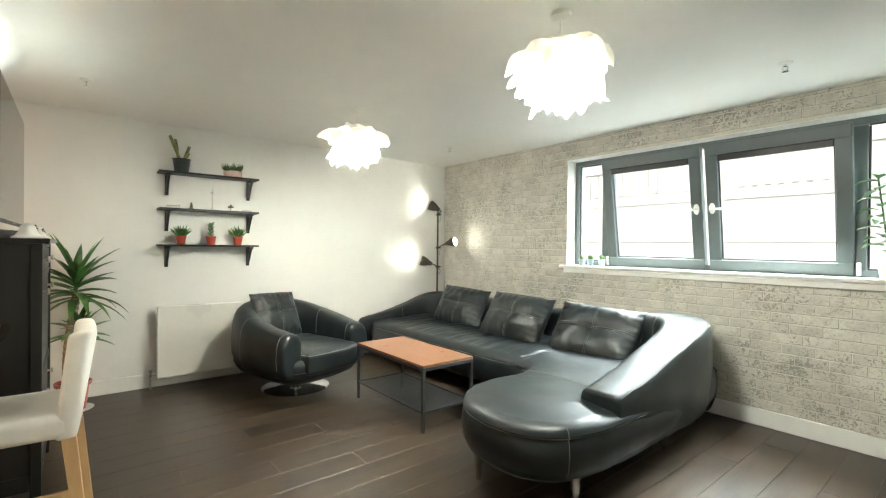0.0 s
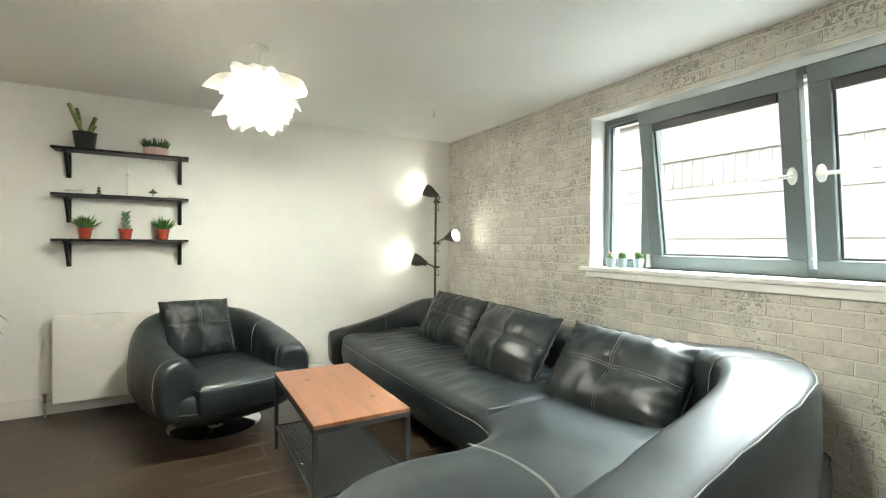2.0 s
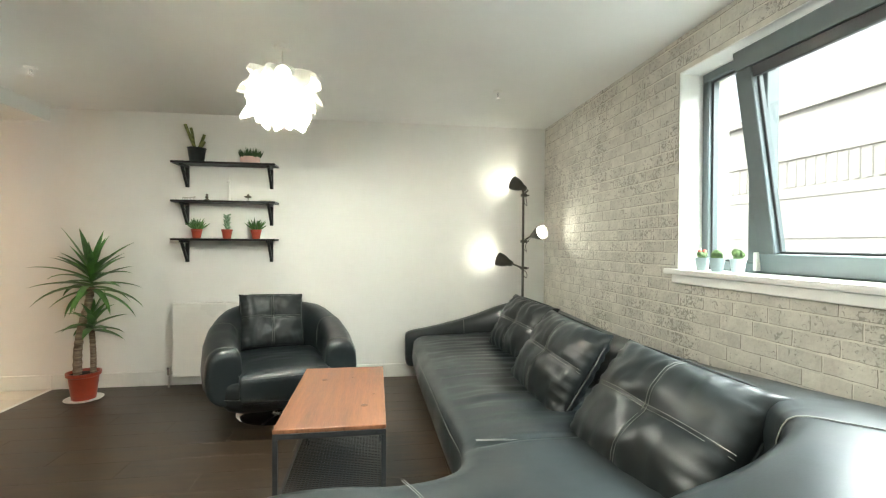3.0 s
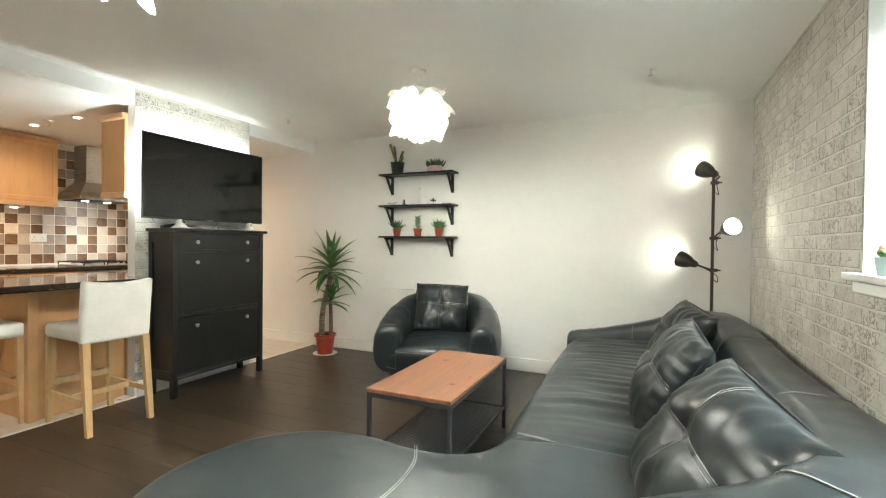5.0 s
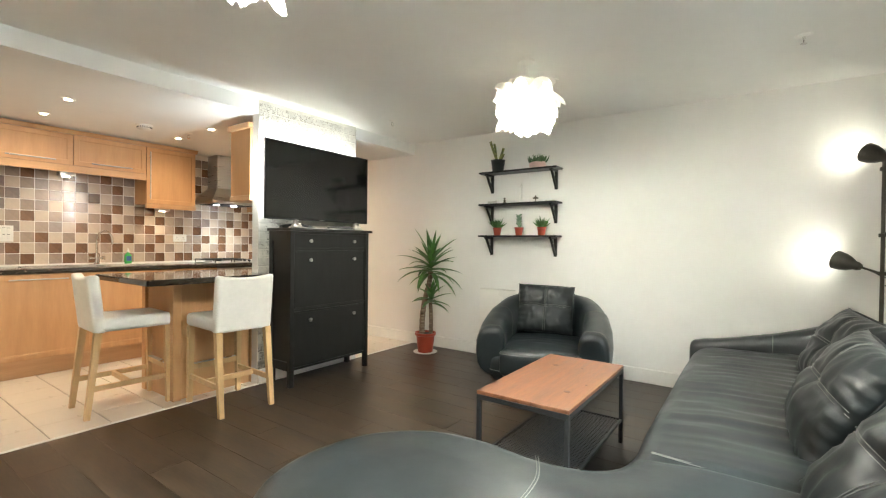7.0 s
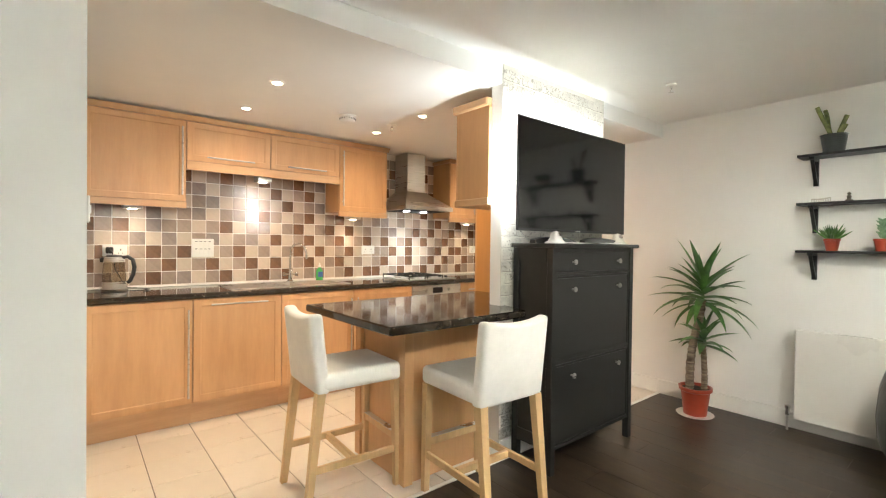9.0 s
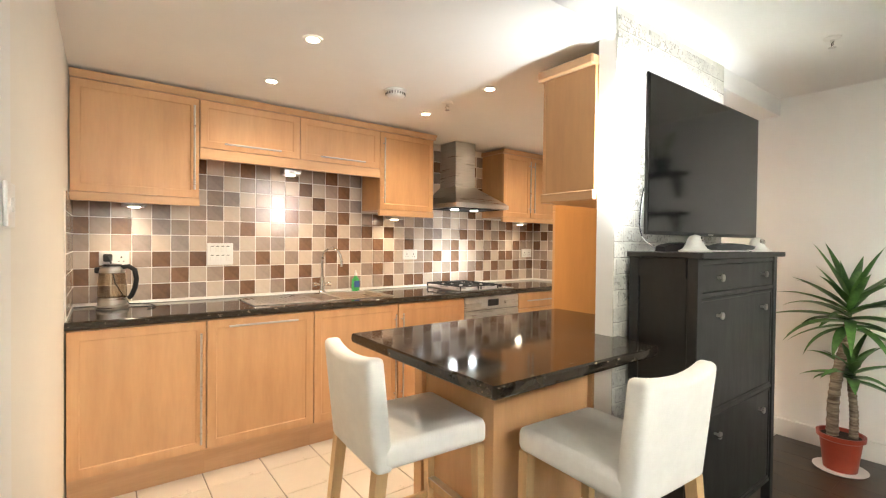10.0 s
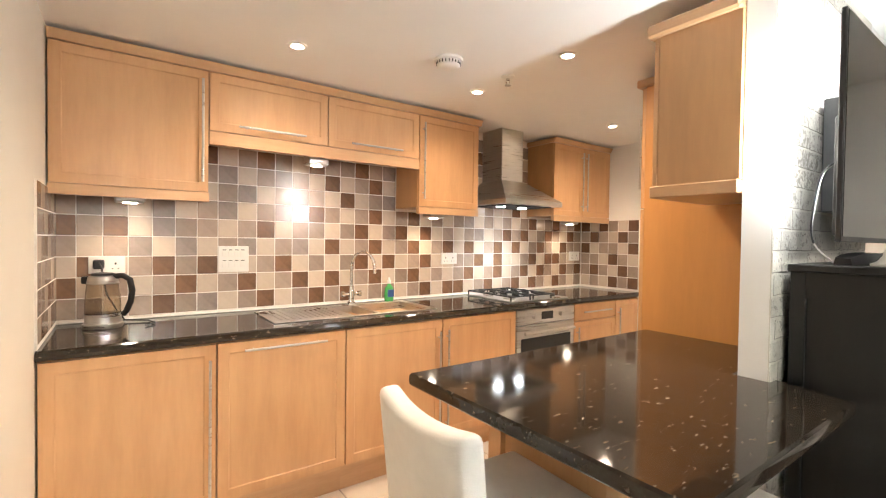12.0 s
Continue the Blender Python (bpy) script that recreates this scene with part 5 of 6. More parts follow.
for k in range(34):
    wpart("fin", B(RX0 + 0.02 + k * 0.0195, RX0 + 0.032 + k * 0.0195, 4.918, 4.962, RZ1 - 0.006, RZ1 - 0.002), RADIATOR, rad)
bm = R((RX0 - 0.045, 4.945, 0.0), (RX0 - 0.045, 4.945, 0.13), 0.0075)
rod(bm, (RX0 - 0.045, 4.945, 0.12), (RX0, 4.945, 0.12), 0.0075)
vp = wpart("pipe", bm, STEEL, rad, "copper-chrome supply pipe", 40)
wpart("valve", rod(rod(bmesh.new(), (RX0 - 0.045, 4.945, 0.105), (RX0 - 0.045, 4.945, 0.15), 0.014), (RX0 - 0.045, 4.945, 0.15), (RX0 - 0.045, 4.945, 0.17), 0.017), CHROME, rad, "chrome lockshield valve", 40)
for x in (RX0 + 0.1, RX1 - 0.1):
    wpart("bracket", B(x - 0.012, x + 0.012, 4.976, SHELF_Y - 0.0005, 0.2, 0.62), RADIATOR, rad)

# ---- floor lamp ----
fl = thing("floor_lamp", (3.845, 4.80, 0), "dark metal floor lamp with three lit spot heads behind sofa", "floor lamp")
LAMP_METAL = mat("dark_bronze_metal", (0.06, 0.055, 0.045), 0.42, 0.6, var=0.15, scale=14)
part("base", lathe(bmesh.new(), [(0.14, 0), (0.142, 0.008), (0.13, 0.02), (0.02, 0.03), (0, 0.03)], 34), LAMP_METAL, fl, "", 40)
part("pole", R((0, 0, 0.03), (0, 0, 1.70), 0.011), LAMP_METAL, fl, "", 40)
SHADE_IN = glow("lit_shade_inside", (1.0, 0.92, 0.80), 6)
HOT = glow("lamp_bulb", (1.0, 0.93, 0.82), 6)
CLIP_Z = [1.655, 1.24, 1.0]
for (hp, hd), cz in zip(HEADS, CLIP_Z):
    d = Vector(hd).normalized()
    m = Matrix.Translation(Vector(hp) - Vector((3.845, 4.80, 0))) @ d.to_track_quat("Z", "Y").to_matrix().to_4x4()
    prof = [(0.0, -0.075), (0.020, -0.073), (0.026, -0.06), (0.030, -0.035), (0.045, -0.01), (0.058, 0.03), (0.062, 0.07), (0.060, 0.07), (0.055, 0.03), (0.042, -0.008), (0.02, -0.02), (0, -0.02)]
    sh = part("shade", lathe(bmesh.new(), prof, 30, m=m), LAMP_METAL, fl, "bell-shaped dark metal shade", 50)
    # bulb widened nearly to the rim, standing in for the shade's lit inside
    part("bulb", lathe(bmesh.new(), [(0, -0.018), (0.03, -0.008), (0.047, 0.02), (0.050, 0.045), (0.035, 0.064), (0, 0.070)], 18, m=m), HOT, sh, "glowing bulb", 60)
    neck = m @ Vector((0, 0, -0.07))
    bm = tube(bmesh.new(), [neck, neck - (m.to_3x3() @ Vector((0, 0, 0.03))), (0.0, 0, cz)], 0.007, 8)
    box(bm, -0.02, 0.035, -0.016, 0.016, cz - 0.012, cz + 0.012, 0.003)
    rod(bm, (0.03, 0, cz), (0.055, 0, cz), 0.006)
    part("clamp", bm, LAMP_METAL, fl)
    part("cord", tube(bmesh.new(), smooth_loop([neck, (0.02, -0.02, cz - 0.03), (0.035, 0.0, cz - 0.09), (0.0125, 0.004, cz - 0.07)], 14, False), 0.0028, 6), PLASTIC_BLACK, fl)

# ---- pendants ----
PETAL = bpy.data.materials.new("translucent_paper_fabric")
PETAL.use_nodes = True
nt = PETAL.node_tree
pb = nt.nodes["Principled BSDF"]
pb.inputs["Base Color"].default_value, pb.inputs["Roughness"].default_value = (0.88, 0.87, 0.84, 1), 0.9
tl = nt.nodes.new("ShaderNodeBsdfTranslucent")
tl.inputs["Color"].default_value = (0.92, 0.90, 0.85, 1)
ms = nt.nodes.new("ShaderNodeMixShader")
ms.inputs[0].default_value = 0.4
nt.links.new(pb.outputs[0], ms.inputs[1])
nt.links.new(tl.outputs[0], ms.inputs[2])
nt.links.new(ms.outputs[0], nt.nodes["Material Output"].inputs[0])
# same fabric with less translucency, to keep the upper petals from glowing white
PETAL_TOP = PETAL.copy()
PETAL_TOP.name = "folded_double_fabric"
PETAL_TOP.node_tree.nodes["Mix Shader"].inputs[0].default_value = 0.14
PEND_BULB = glow("pendant_bulb_glow", (1.0, 0.95, 0.86), 9)


def pendant(px, py, seed, drop=0.115):
    t = thing("pendant_lamp", (px, py, CEIL), "white crumpled fabric petal pendant lamp, lit, hanging from the ceiling", "pendant lamp", "petal pendant lamps")
    part("ceiling_rose", lathe(bmesh.new(), [(0.047, -0.001), (0.045, -0.018), (0.02, -0.026), (0, -0.026)], 24), PLASTIC_WHITE, t, "", 50)
    part("cord", R((0, 0, -0.026), (0, 0, -0.30), 0.003), PLASTIC_WHITE, t)
    part("bulb", lathe(bmesh.new(), [(0, -0.39), (0.025, -0.383), (0.035, -0.355), (0.022, -0.315), (0.014, -0.29), (0, -0.29)], 18), PEND_BULB, t, "glowing bulb", 60)
    SH = 0.84
    # holds the shade; added wide and opaque to block light from the ceiling
    part("holder", lathe(bmesh.new(), [(0.0, -0.128), (0.085, -0.132), (0.088, -0.142), (0.03, -0.15), (0, -0.15)], 26), PLASTIC_WHITE, t, "white shade holder", 50)
    tiers = [(-0.14, 0.02, 0.20, -0.07), (-0.17, 0.05, 0.24, -0.10), (-0.23, 0.07, 0.205, -0.15), (-0.28, 0.06, 0.15, -0.15), (-0.40, 0.012, 0.085, 0.03)]
    for n_t, (z, r0, r1, dz) in enumerate(tiers):
        bm = bmesh.new()
        o = seed * 3.7 + n_t * 11.3
        A, K = 90, 10
        grid = []
        for k in range(K + 1):
            f = k / K
            row = []
            for a in range(A):
                th = a * math.tau / A
                c, s = math.cos(th), math.sin(th)
                big = noise.noise(Vector((c * 1.3 + o, s * 1.3, n_t)))
                mid = noise.noise(Vector((c * 2.4 + o, s * 2.4, f * 1.2 + 5)))
                sharp = abs(noise.noise(Vector((c * 3.4 + o, s * 3.4, f * 0.6 + 9)))) * 2 - 0.35
                r = r0 + (r1 * (1 + 0.34 * big) - r0) * math.sin(f * math.pi / 2) + (0.06 * mid + 0.06 * sharp) * f
                zz = z + dz * f * f + (0.075 * mid + 0.06 * big) * f - 0.045 * max(0, sharp) * f * f
                row.append(bm.verts.new((SH * r * c, SH * r * s, max(-0.445, min(-0.115 + (zz + 0.115) * 0.93, -0.118)))))
            grid.append(row)
        for q, s in zip(grid, grid[1:]):
            for a in range(A):
                bm.faces.new((q[a], q[(a + 1) % A], s[(a + 1) % A], s[a]))
        part("petal", bm, PETAL_TOP if n_t < 2 else PETAL, t, "crumpled translucent white petal ring", 32)
    return t


for i, (px, py) in enumerate(PEND):
    pendant(px, py, 4 + i * 7)

# ---- shelves ----
SX_A, SX_B = 0.868, 1.69
for z in (1.885, 1.565, 1.248):
    s = thing("wall_shelf", ((SX_A + SX_B) / 2, SHELF_Y, z), "dark stained wooden wall shelf on two triangular black brackets", "shelf", "wall shelves")
    wpart("board", B(SX_A, SX_B, 4.855, SHELF_Y - 0.001, z - 0.016, z + 0.001, 0.002), BLACK_WOOD, s)
    for x in (SX_A + 0.075, SX_B - 0.06):
        bm = B(x - 0.014, x + 0.014, 5.001, SHELF_Y - 0.0005, z - 0.20, z - 0.0165, 0.002)
        box(bm, x - 0.014, x + 0.014, 4.868, 5.0, z - 0.034, z - 0.0165, 0.002)
        q = []
        for y, zz in ((4.885, z - 0.034), (4.905, z - 0.034), (5.001, z - 0.165), (5.001, z - 0.195)):
            q.append([bm.verts.new((x + c, y, zz)) for c in (-0.010, 0.010)])
        order = [0, 1, 2, 3]
        bm.faces.new([q[k][0] for k in order]), bm.faces.new([q[k][1] for k in reversed(order)])
        for k in range(4):
            a, b = q[order[k]], q[order[(k + 1) % 4]]
            bm.faces.new((a[0], a[1], b[1], b[0]))
        wpart("bracket", bm, BLACK_WOOD, s, "triangular black wooden bracket")

LEAF = mat("green_leaf", (0.04, 0.12, 0.025), 0.4, var=0.3, scale=9, second=(0.10, 0.24, 0.05), rand=0.15)
LEAF_DARK = mat("dark_green_leaf", (0.03, 0.085, 0.025), 0.45, var=0.35, scale=9, second=(0.07, 0.15, 0.04), rand=0.15)
LEAF_PALE = mat("grey_green_leaf", (0.16, 0.26, 0.16), 0.5, var=0.2, scale=9, rand=0.1)
SOIL = mat("potting_soil", (0.03, 0.02, 0.013), 0.95, var=0.4, scale=60, bump=0.8, bump_scale=90)
TERRA = mat("red_plastic_pot", (0.36, 0.055, 0.028), 0.35, var=0.08, scale=6)
DARK_POT = mat("dark_glazed_pot", (0.03, 0.035, 0.036), 0.3, var=0.2, scale=10)
PINK_POT = mat("pink_glazed_pot", (0.62, 0.42, 0.38), 0.4, var=0.1, scale=20)
TRUNK = mat("ringed_yucca_bark", (0.16, 0.10, 0.06), 0.85, var=0.45, scale=10, stretch=(1, 1, 8), second=(0.36, 0.28, 0.20), bump=0.8, bump_scale=40)


def blade(bm, root, d, length, width, droop, fold=0.25, n=7):
    """A pointed, folded leaf that droops."""
    d = Vector(d).normalized()
    side = d.cross(Vector((0, 0, 1)))
    side = side.normalized() if side.length > 1e-3 else Vector((1, 0, 0))
    p = Vector(root)
    rows = []
    for k in range(n + 1):
        f = k / n
        w = width * (0.45 + 0.55 * min(1, f * 4)) * (1 - f ** 2.2) + 0.0004
        up = side.cross(d).normalized()
        rows.append([bm.verts.new(p + side * w / 2 + up * w * fold), bm.verts.new(p), bm.verts.new(p - side * w / 2 + up * w * fold)])
        d = (d + Vector((0, 0, -droop / n * (0.4 + f)))).normalized()
        p = p + d * length / n
    for a, b in zip(rows, rows[1:]):
        bm.faces.new((a[0], a[1], b[1], b[0]))
        bm.faces.new((a[1], a[2], b[2], b[1]))


def fat_leaf(bm, root, d, length, width, n=5):
    """A thick succulent leaf."""
    d = Vector(d).normalized()
    s = d.orthogonal().normalized()
    u = d.cross(s)
    rings = []
    for f, w in ((0, 0.6), (0.25, 1.0), (0.6, 0.75), (0.88, 0.32), (1, 0.02)):
        p = Vector(root) + d * length * f + Vector((0, 0, 0.12 * length * f * f))
        rings.append([bm.verts.new(p + (s * math.cos(k * math.tau / n) + u * math.sin(k * math.tau / n)) * width * w / 2) for k in range(n)])
    for a, b in zip(rings, rings[1:]):
        for k in range(n):
            bm.faces.new((a[k], a[(k + 1) % n], b[(k + 1) % n], b[k]))


def pot(parent, r, h, material, label, rim=True, n=26):
    prof = [(r * 0.72, 0), (r * 0.95, h * 0.82)] + ([(r * 1.04, h * 0.83), (r * 1.04, h), (r * 0.94, h)] if rim else [(r, h), (r * 0.92, h)]) + [(r * 0.88, h * 0.8), (0, h * 0.8)]
    part("pot", lathe(bmesh.new(), prof, n), material, parent, label, 40)
    part("soil", lathe(bmesh.new(), [(r * 0.87, h * 0.8), (r * 0.87, h * 0.84), (r * 0.4, h * 0.87), (0, h * 0.88)], n), SOIL, parent)


def rosette(parent, z, count, length, width, seed, material, spread=0.6):
    rnd = random.Random(seed)
    for k in range(count):
        f = k / count
        th = k * 2.4 + rnd.random() * 0.3
        el = 1.35 - (1 - f) * spread * 1.6
        d = (math.cos(th) * math.cos(el), math.sin(th) * math.cos(el), math.sin(el))
        bm = bmesh.new()
        fat_leaf(bm, (d[0] * 0.004, d[1] * 0.004, z), d, length * (0.75 + 0.35 * rnd.random()), width)
        part("leaf", bm, material, parent, "", 60)


# dark pot with aloe-like stems
YS = 4.935
p = thing("aloe_plant", (1.045, YS, 1.886), "succulent with long upright stems in a ribbed dark pot", "plant")
prof = [(0.050, 0)]
for k in range(8):
    z = 0.012 + k * 0.013
    r = 0.056 + 0.014 * k / 8
    prof += [(r + 0.0015, z), (r - 0.0005, z + 0.007)]
prof += [(0.075, 0.118), (0.069, 0.118), (0.066, 0.10), (0, 0.10)]
part("pot", lathe(bmesh.new(), prof, 30), DARK_POT, p, "ribbed dark glazed pot", 40)
part("soil", lathe(bmesh.new(), [(0.065, 0.1), (0.064, 0.105), (0, 0.108)], 20), SOIL, p)
ALOE = mat("mottled_yellow_green_stem", (0.12, 0.16, 0.05), 0.5, var=0.4, scale=40, second=(0.28, 0.30, 0.10))
for pts, r in (([(-0.01, 0, 0.1), (-0.03, 0, 0.16), (-0.062, 0, 0.24), (-0.09, 0, 0.315)], 0.013), ([(-0.015, 0.01, 0.1), (-0.03, 0.012, 0.17), (-0.038, 0.01, 0.24), (-0.05, 0.01, 0.29)], 0.012), ([(0.015, 0, 0.1), (0.035, 0, 0.16), (0.062, 0, 0.235)], 0.013), ([(0.02, 0.01, 0.1), (0.045, 0.012, 0.15), (0.062, 0.01, 0.18)], 0.009)):
    bm = tube(bmesh.new(), smooth_loop(pts, 12, False), r, 8)
    z0, z1 = pts[0][2], pts[-1][2]
    part("stem", bm, ALOE, p, "mottled green stem", 60)
p = thing("succulent", (1.47, YS, 1.886), "leafy green succulents in a low pink pot on a shelf", "plant")
bm = lathe(bmesh.new(), [(0.060, 0), (0.072, 0.01), (0.074, 0.045), (0.07, 0.06), (0.064, 0.06), (0.062, 0.05), (0, 0.05)], 30)
bmesh.ops.scale(bm, vec=(1.1, 0.8, 1), verts=bm.verts)
part("pot", bm, PINK_POT, p, "speckled pink pot", 40)
rnd = random.Random(5)
for k in range(64):
    x, y = rnd.uniform(-0.062, 0.062), rnd.uniform(-0.04, 0.04)
    bm = bmesh.new()
    fat_leaf(bm, (x, y, 0.05), (x * 9 + rnd.uniform(-.5, .5), y * 9 + rnd.uniform(-.5, .5), 0.9), rnd.uniform(0.045, 0.085), 0.014)
    part("leaf", bm, LEAF_DARK, p, "", 60)
for x, kind in ((1.045, 0), (1.285, 1), (1.52, 0)):
    lab = "small haworthia with pointed leaves in a red pot" if kind == 0 else "small jade plant with pale round leaves in a red pot"
    p = thing("potted_succulent", (x, YS, 1.249), lab, "plant", "red-potted plants on the shelf")
    pot(p, 0.043, 0.078, TERRA, "small red plastic pot")
    if kind == 0:
        rosette(p, 0.066, 32, 0.105, 0.017, int(x * 100), LEAF, 0.55)
    else:
        part("stem", tube(bmesh.new(), [(0, 0, 0.066), (0.003, 0, 0.12), (-0.002, 0, 0.185)], 0.004, 6), LEAF_PALE, p)
        for k in range(22):
            th, z = k * 2.4, 0.08 + k * 0.0052
            bm = bmesh.new()
            fat_leaf(bm, (0, 0, z), (math.cos(th), math.sin(th), 0.55), 0.038, 0.02)
            part("leaf", bm, LEAF_PALE, p, "", 60)

# ornaments on the middle shelf
PALE = mat("pale_resin", (0.5, 0.47, 0.40), 0.5, var=0.15, scale=30)
BRONZE = mat("dull_bronze", (0.13, 0.11, 0.08), 0.45, 0.4, var=0.3, scale=40)
o = thing("model_tower", (1.30, YS, 1.566), "slender white model of a needle tower standing on the middle shelf", "ornament")
bm = lathe(bmesh.new(), [(0.022, 0), (0.022, 0.004), (0.015, 0.006), (0.011, 0.02), (0.008, 0.15), (0.015, 0.158), (0.016, 0.168), (0.008, 0.176), (0.006, 0.195), (0.003, 0.2), (0.0015, 0.25), (0, 0.251)], 16)
part("tower", bm, PLASTIC_WHITE, o, "", 40)
o = thing("long_ornament", (0.985, YS, 1.566), "long low pale ornament on the middle shelf", "ornament")
bm = B(-0.055, 0.055, -0.012, 0.012, 0, 0.006, 0.002)
for k in range(9):
    rod(bm, (-0.048 + k * 0.012, 0, 0.006), (-0.048 + k * 0.012, 0, 0.028 - 0.006 * (k % 2)), 0.003, n=6)
tube(bm, [(-0.052, 0, 0.026), (0, 0, 0.024), (0.05, 0, 0.032)], 0.004, 6)
part("body", bm, PALE, o)
o = thing("small_ornament", (1.125, YS, 1.566), "small seated bronze figure ornament on the middle shelf", "ornament")
part("body", lathe(lathe(bmesh.new(), [(0.022, 0), (0.022, 0.008), (0.010, 0.018), (0.013, 0.034), (0.006, 0.042), (0, 0.043)], 14), [(0, 0.040), (0.010, 0.046), (0.010, 0.054), (0, 0.062)], 12), BRONZE, o, "", 50)
o = thing("bird_ornament", (1.455, YS, 1.566), "small dark flat-topped ornament on a thin stem", "ornament")
bm = R((0, 0, 0), (0, 0, 0.004), 0.018)
rod(bm, (0, 0, 0.004), (0, 0, 0.03), 0.003)
lathe(bm, [(0, 0.028), (0.026, 0.034), (0.030, 0.042), (0.012, 0.05), (0.008, 0.058), (0, 0.068)], 12)
part("body", bm, BRONZE, o, "", 50)
o = thing("flat_ornament", (1.60, YS, 1.566), "low pale shell-like ornament on the middle shelf", "ornament")
bm = bmesh.new()
for k in range(7):
    lathe(bm, [(0.012, 0), (0.011, 0.01), (0.005, 0.016), (0, 0.017)], 8, at=(-0.04 + k * 0.013, 0.004 * math.sin(k * 3), 0))
part("body", bm, PALE, o)

# cacti on the sill
SILL_POT = mat("pale_blue_glazed_pot", (0.42, 0.52, 0.54), 0.4, var=0.06, scale=10)
CACTUS = mat("green_cactus", (0.12, 0.20, 0.07), 0.7, var=0.35, scale=60, bump=0.9, bump_scale=140)
RED_BLOOM = mat("coral_cactus_bloom", (0.55, 0.13, 0.09), 0.6, var=0.3, scale=60, bump=0.5, bump_scale=120)
for k, (cx, cy) in enumerate(((4.135, 2.905), (4.15, 2.825), (4.165, 2.715))):
    p = thing("cactus", (cx, cy, WZ0), ("small coral-topped cactus", "small round green cactus", "small lobed green cactus")[k] + " in a pale blue pot on the sill", "plant", "cacti on the sill")
    pot(p, 0.034, 0.065, SILL_POT, "small pale blue pot", False)
    blobs = [[(0, 0, .07, .018), (.015, .004, .082, .014), (-.014, 0, .08, .014)], [(0, 0, .078, .026)], [(0, 0, .07, .02), (.014, .01, .09, .015), (-.016, -.004, .092, .017), (0.004, -.02, .083, .012)]][k]
    bm = bmesh.new()
    for x, y, z, r in blobs:
        lobes = 12
        prof = [(r * math.sin(a), -r * math.cos(a) * 1.1) for a in [i * math.pi / 8 for i in range(9)]]
        lathe(bm, [(max(q, 0.0001), w) for q, w in prof], 16, at=(x, y, z))
    part("body", bm, CACTUS, p, "", 60)
    if k == 0:
        bm = bmesh.new()
        for x, y in ((.015, .004), (-.014, 0)):
            lathe(bm, [(0.0001, 0.088), (0.009, 0.094), (0.008, 0.102), (0.0001, 0.106)], 10, at=(x, y, 0))
        part("bloom", bm, RED_BLOOM, p, "coral-red bloom", 60)

# yucca
yu = thing("yucca_plant", (0.31, 4.72, 0), "tall yucca with two ringed trunks in a red pot", "plant")
part("saucer", lathe(bmesh.new(), [(0.10, 0), (0.122, 0.006), (0.128, 0.012), (0.12, 0.012), (0.10, 0.008), (0, 0.008)], 36), PLASTIC_WHITE, yu, "white round saucer", 40)
part("pot", lathe(bmesh.new(), [(0.078, 0.009), (0.098, 0.18), (0.112, 0.19), (0.114, 0.215), (0.104, 0.215), (0.10, 0.195), (0, 0.19)], 36), TERRA, yu, "red plastic pot", 40)
part("soil", lathe(bmesh.new(), [(0.098, 0.190), (0.097, 0.196), (0.03, 0.2), (0, 0.2)], 24), SOIL, yu)
TR = [([(-0.035, -0.015, 0.19), (-0.035, -0.01, 0.38), (-0.025, 0.015, 0.55), (0.0, 0.05, 0.72), (0.015, 0.07, 0.86)], 0.027), ([(0.052, 0.025, 0.19), (0.05, 0.03, 0.34), (0.03, 0.045, 0.53)], 0.020)]
for pts, r in TR:
    ln = smooth_loop(pts, 46, False)
    bm = tube(bmesh.new(), ln, r, 12)
    bm.verts.ensure_lookup_table()
    for i, v in enumerate(bm.verts):
        k = i // 12
        c = ln[min(k, 45)]
        f = 1 + (0.10 if k % 3 == 0 else -0.03) + 0.08 * noise.noise(v.co * 40)
        f *= 1.08 - 0.15 * k / 46
        v.co = c + (v.co - c) * f
    part("trunk", bm, TRUNK, yu, "brown ringed trunk", 50)
rnd = random.Random(11)


def tuft(cx, cy, cz, count, lmin, lmax, zspread, low):
    for k in range(count):
        f = k / count
        th = k * 2.399 + rnd.uniform(-0.25, 0.25)
        el = -0.15 + low + 1.35 * f ** 1.2 + rnd.uniform(-0.12, 0.12)
        d = (math.cos(th) * math.cos(el), math.sin(th) * math.cos(el) * 0.8, math.sin(el))
        if cy + d[1] * lmax * 1.0 + 4.72 > 4.98:
            d = (d[0], d[1] * 0.4, d[2])
        bm = bmesh.new()
        blade(bm, (cx, cy, cz + f * zspread), d, rnd.uniform(lmin, lmax), rnd.uniform(0.050, 0.070), rnd.uniform(0.5, 1.6) * (1.2 - f))
        part("leaf", bm, LEAF, yu, "", 60)


tuft(0.012, 0.075, 0.82, 36, 0.26, 0.41, 0.17, 0.0)
tuft(0.035, 0.045, 0.52, 17, 0.18, 0.29, 0.08, 0.1)

# hanging plant in the window's right part
hp = thing("window_plant", (WIN_X + 0.03, 0.78, WZ0), "leafy green plant in a white pot on the window sill", "plant")
pot(hp, 0.05, 0.09, PLASTIC_WHITE, "small white pot", False)
part("stem", tube(bmesh.new(), smooth_loop([(0, 0, 0.08), (0.0, 0.01, 0.25), (-0.01, 0.03, 0.45), (0.0, 0.05, 0.62)], 16, False), 0.005, 6), LEAF_DARK, hp)
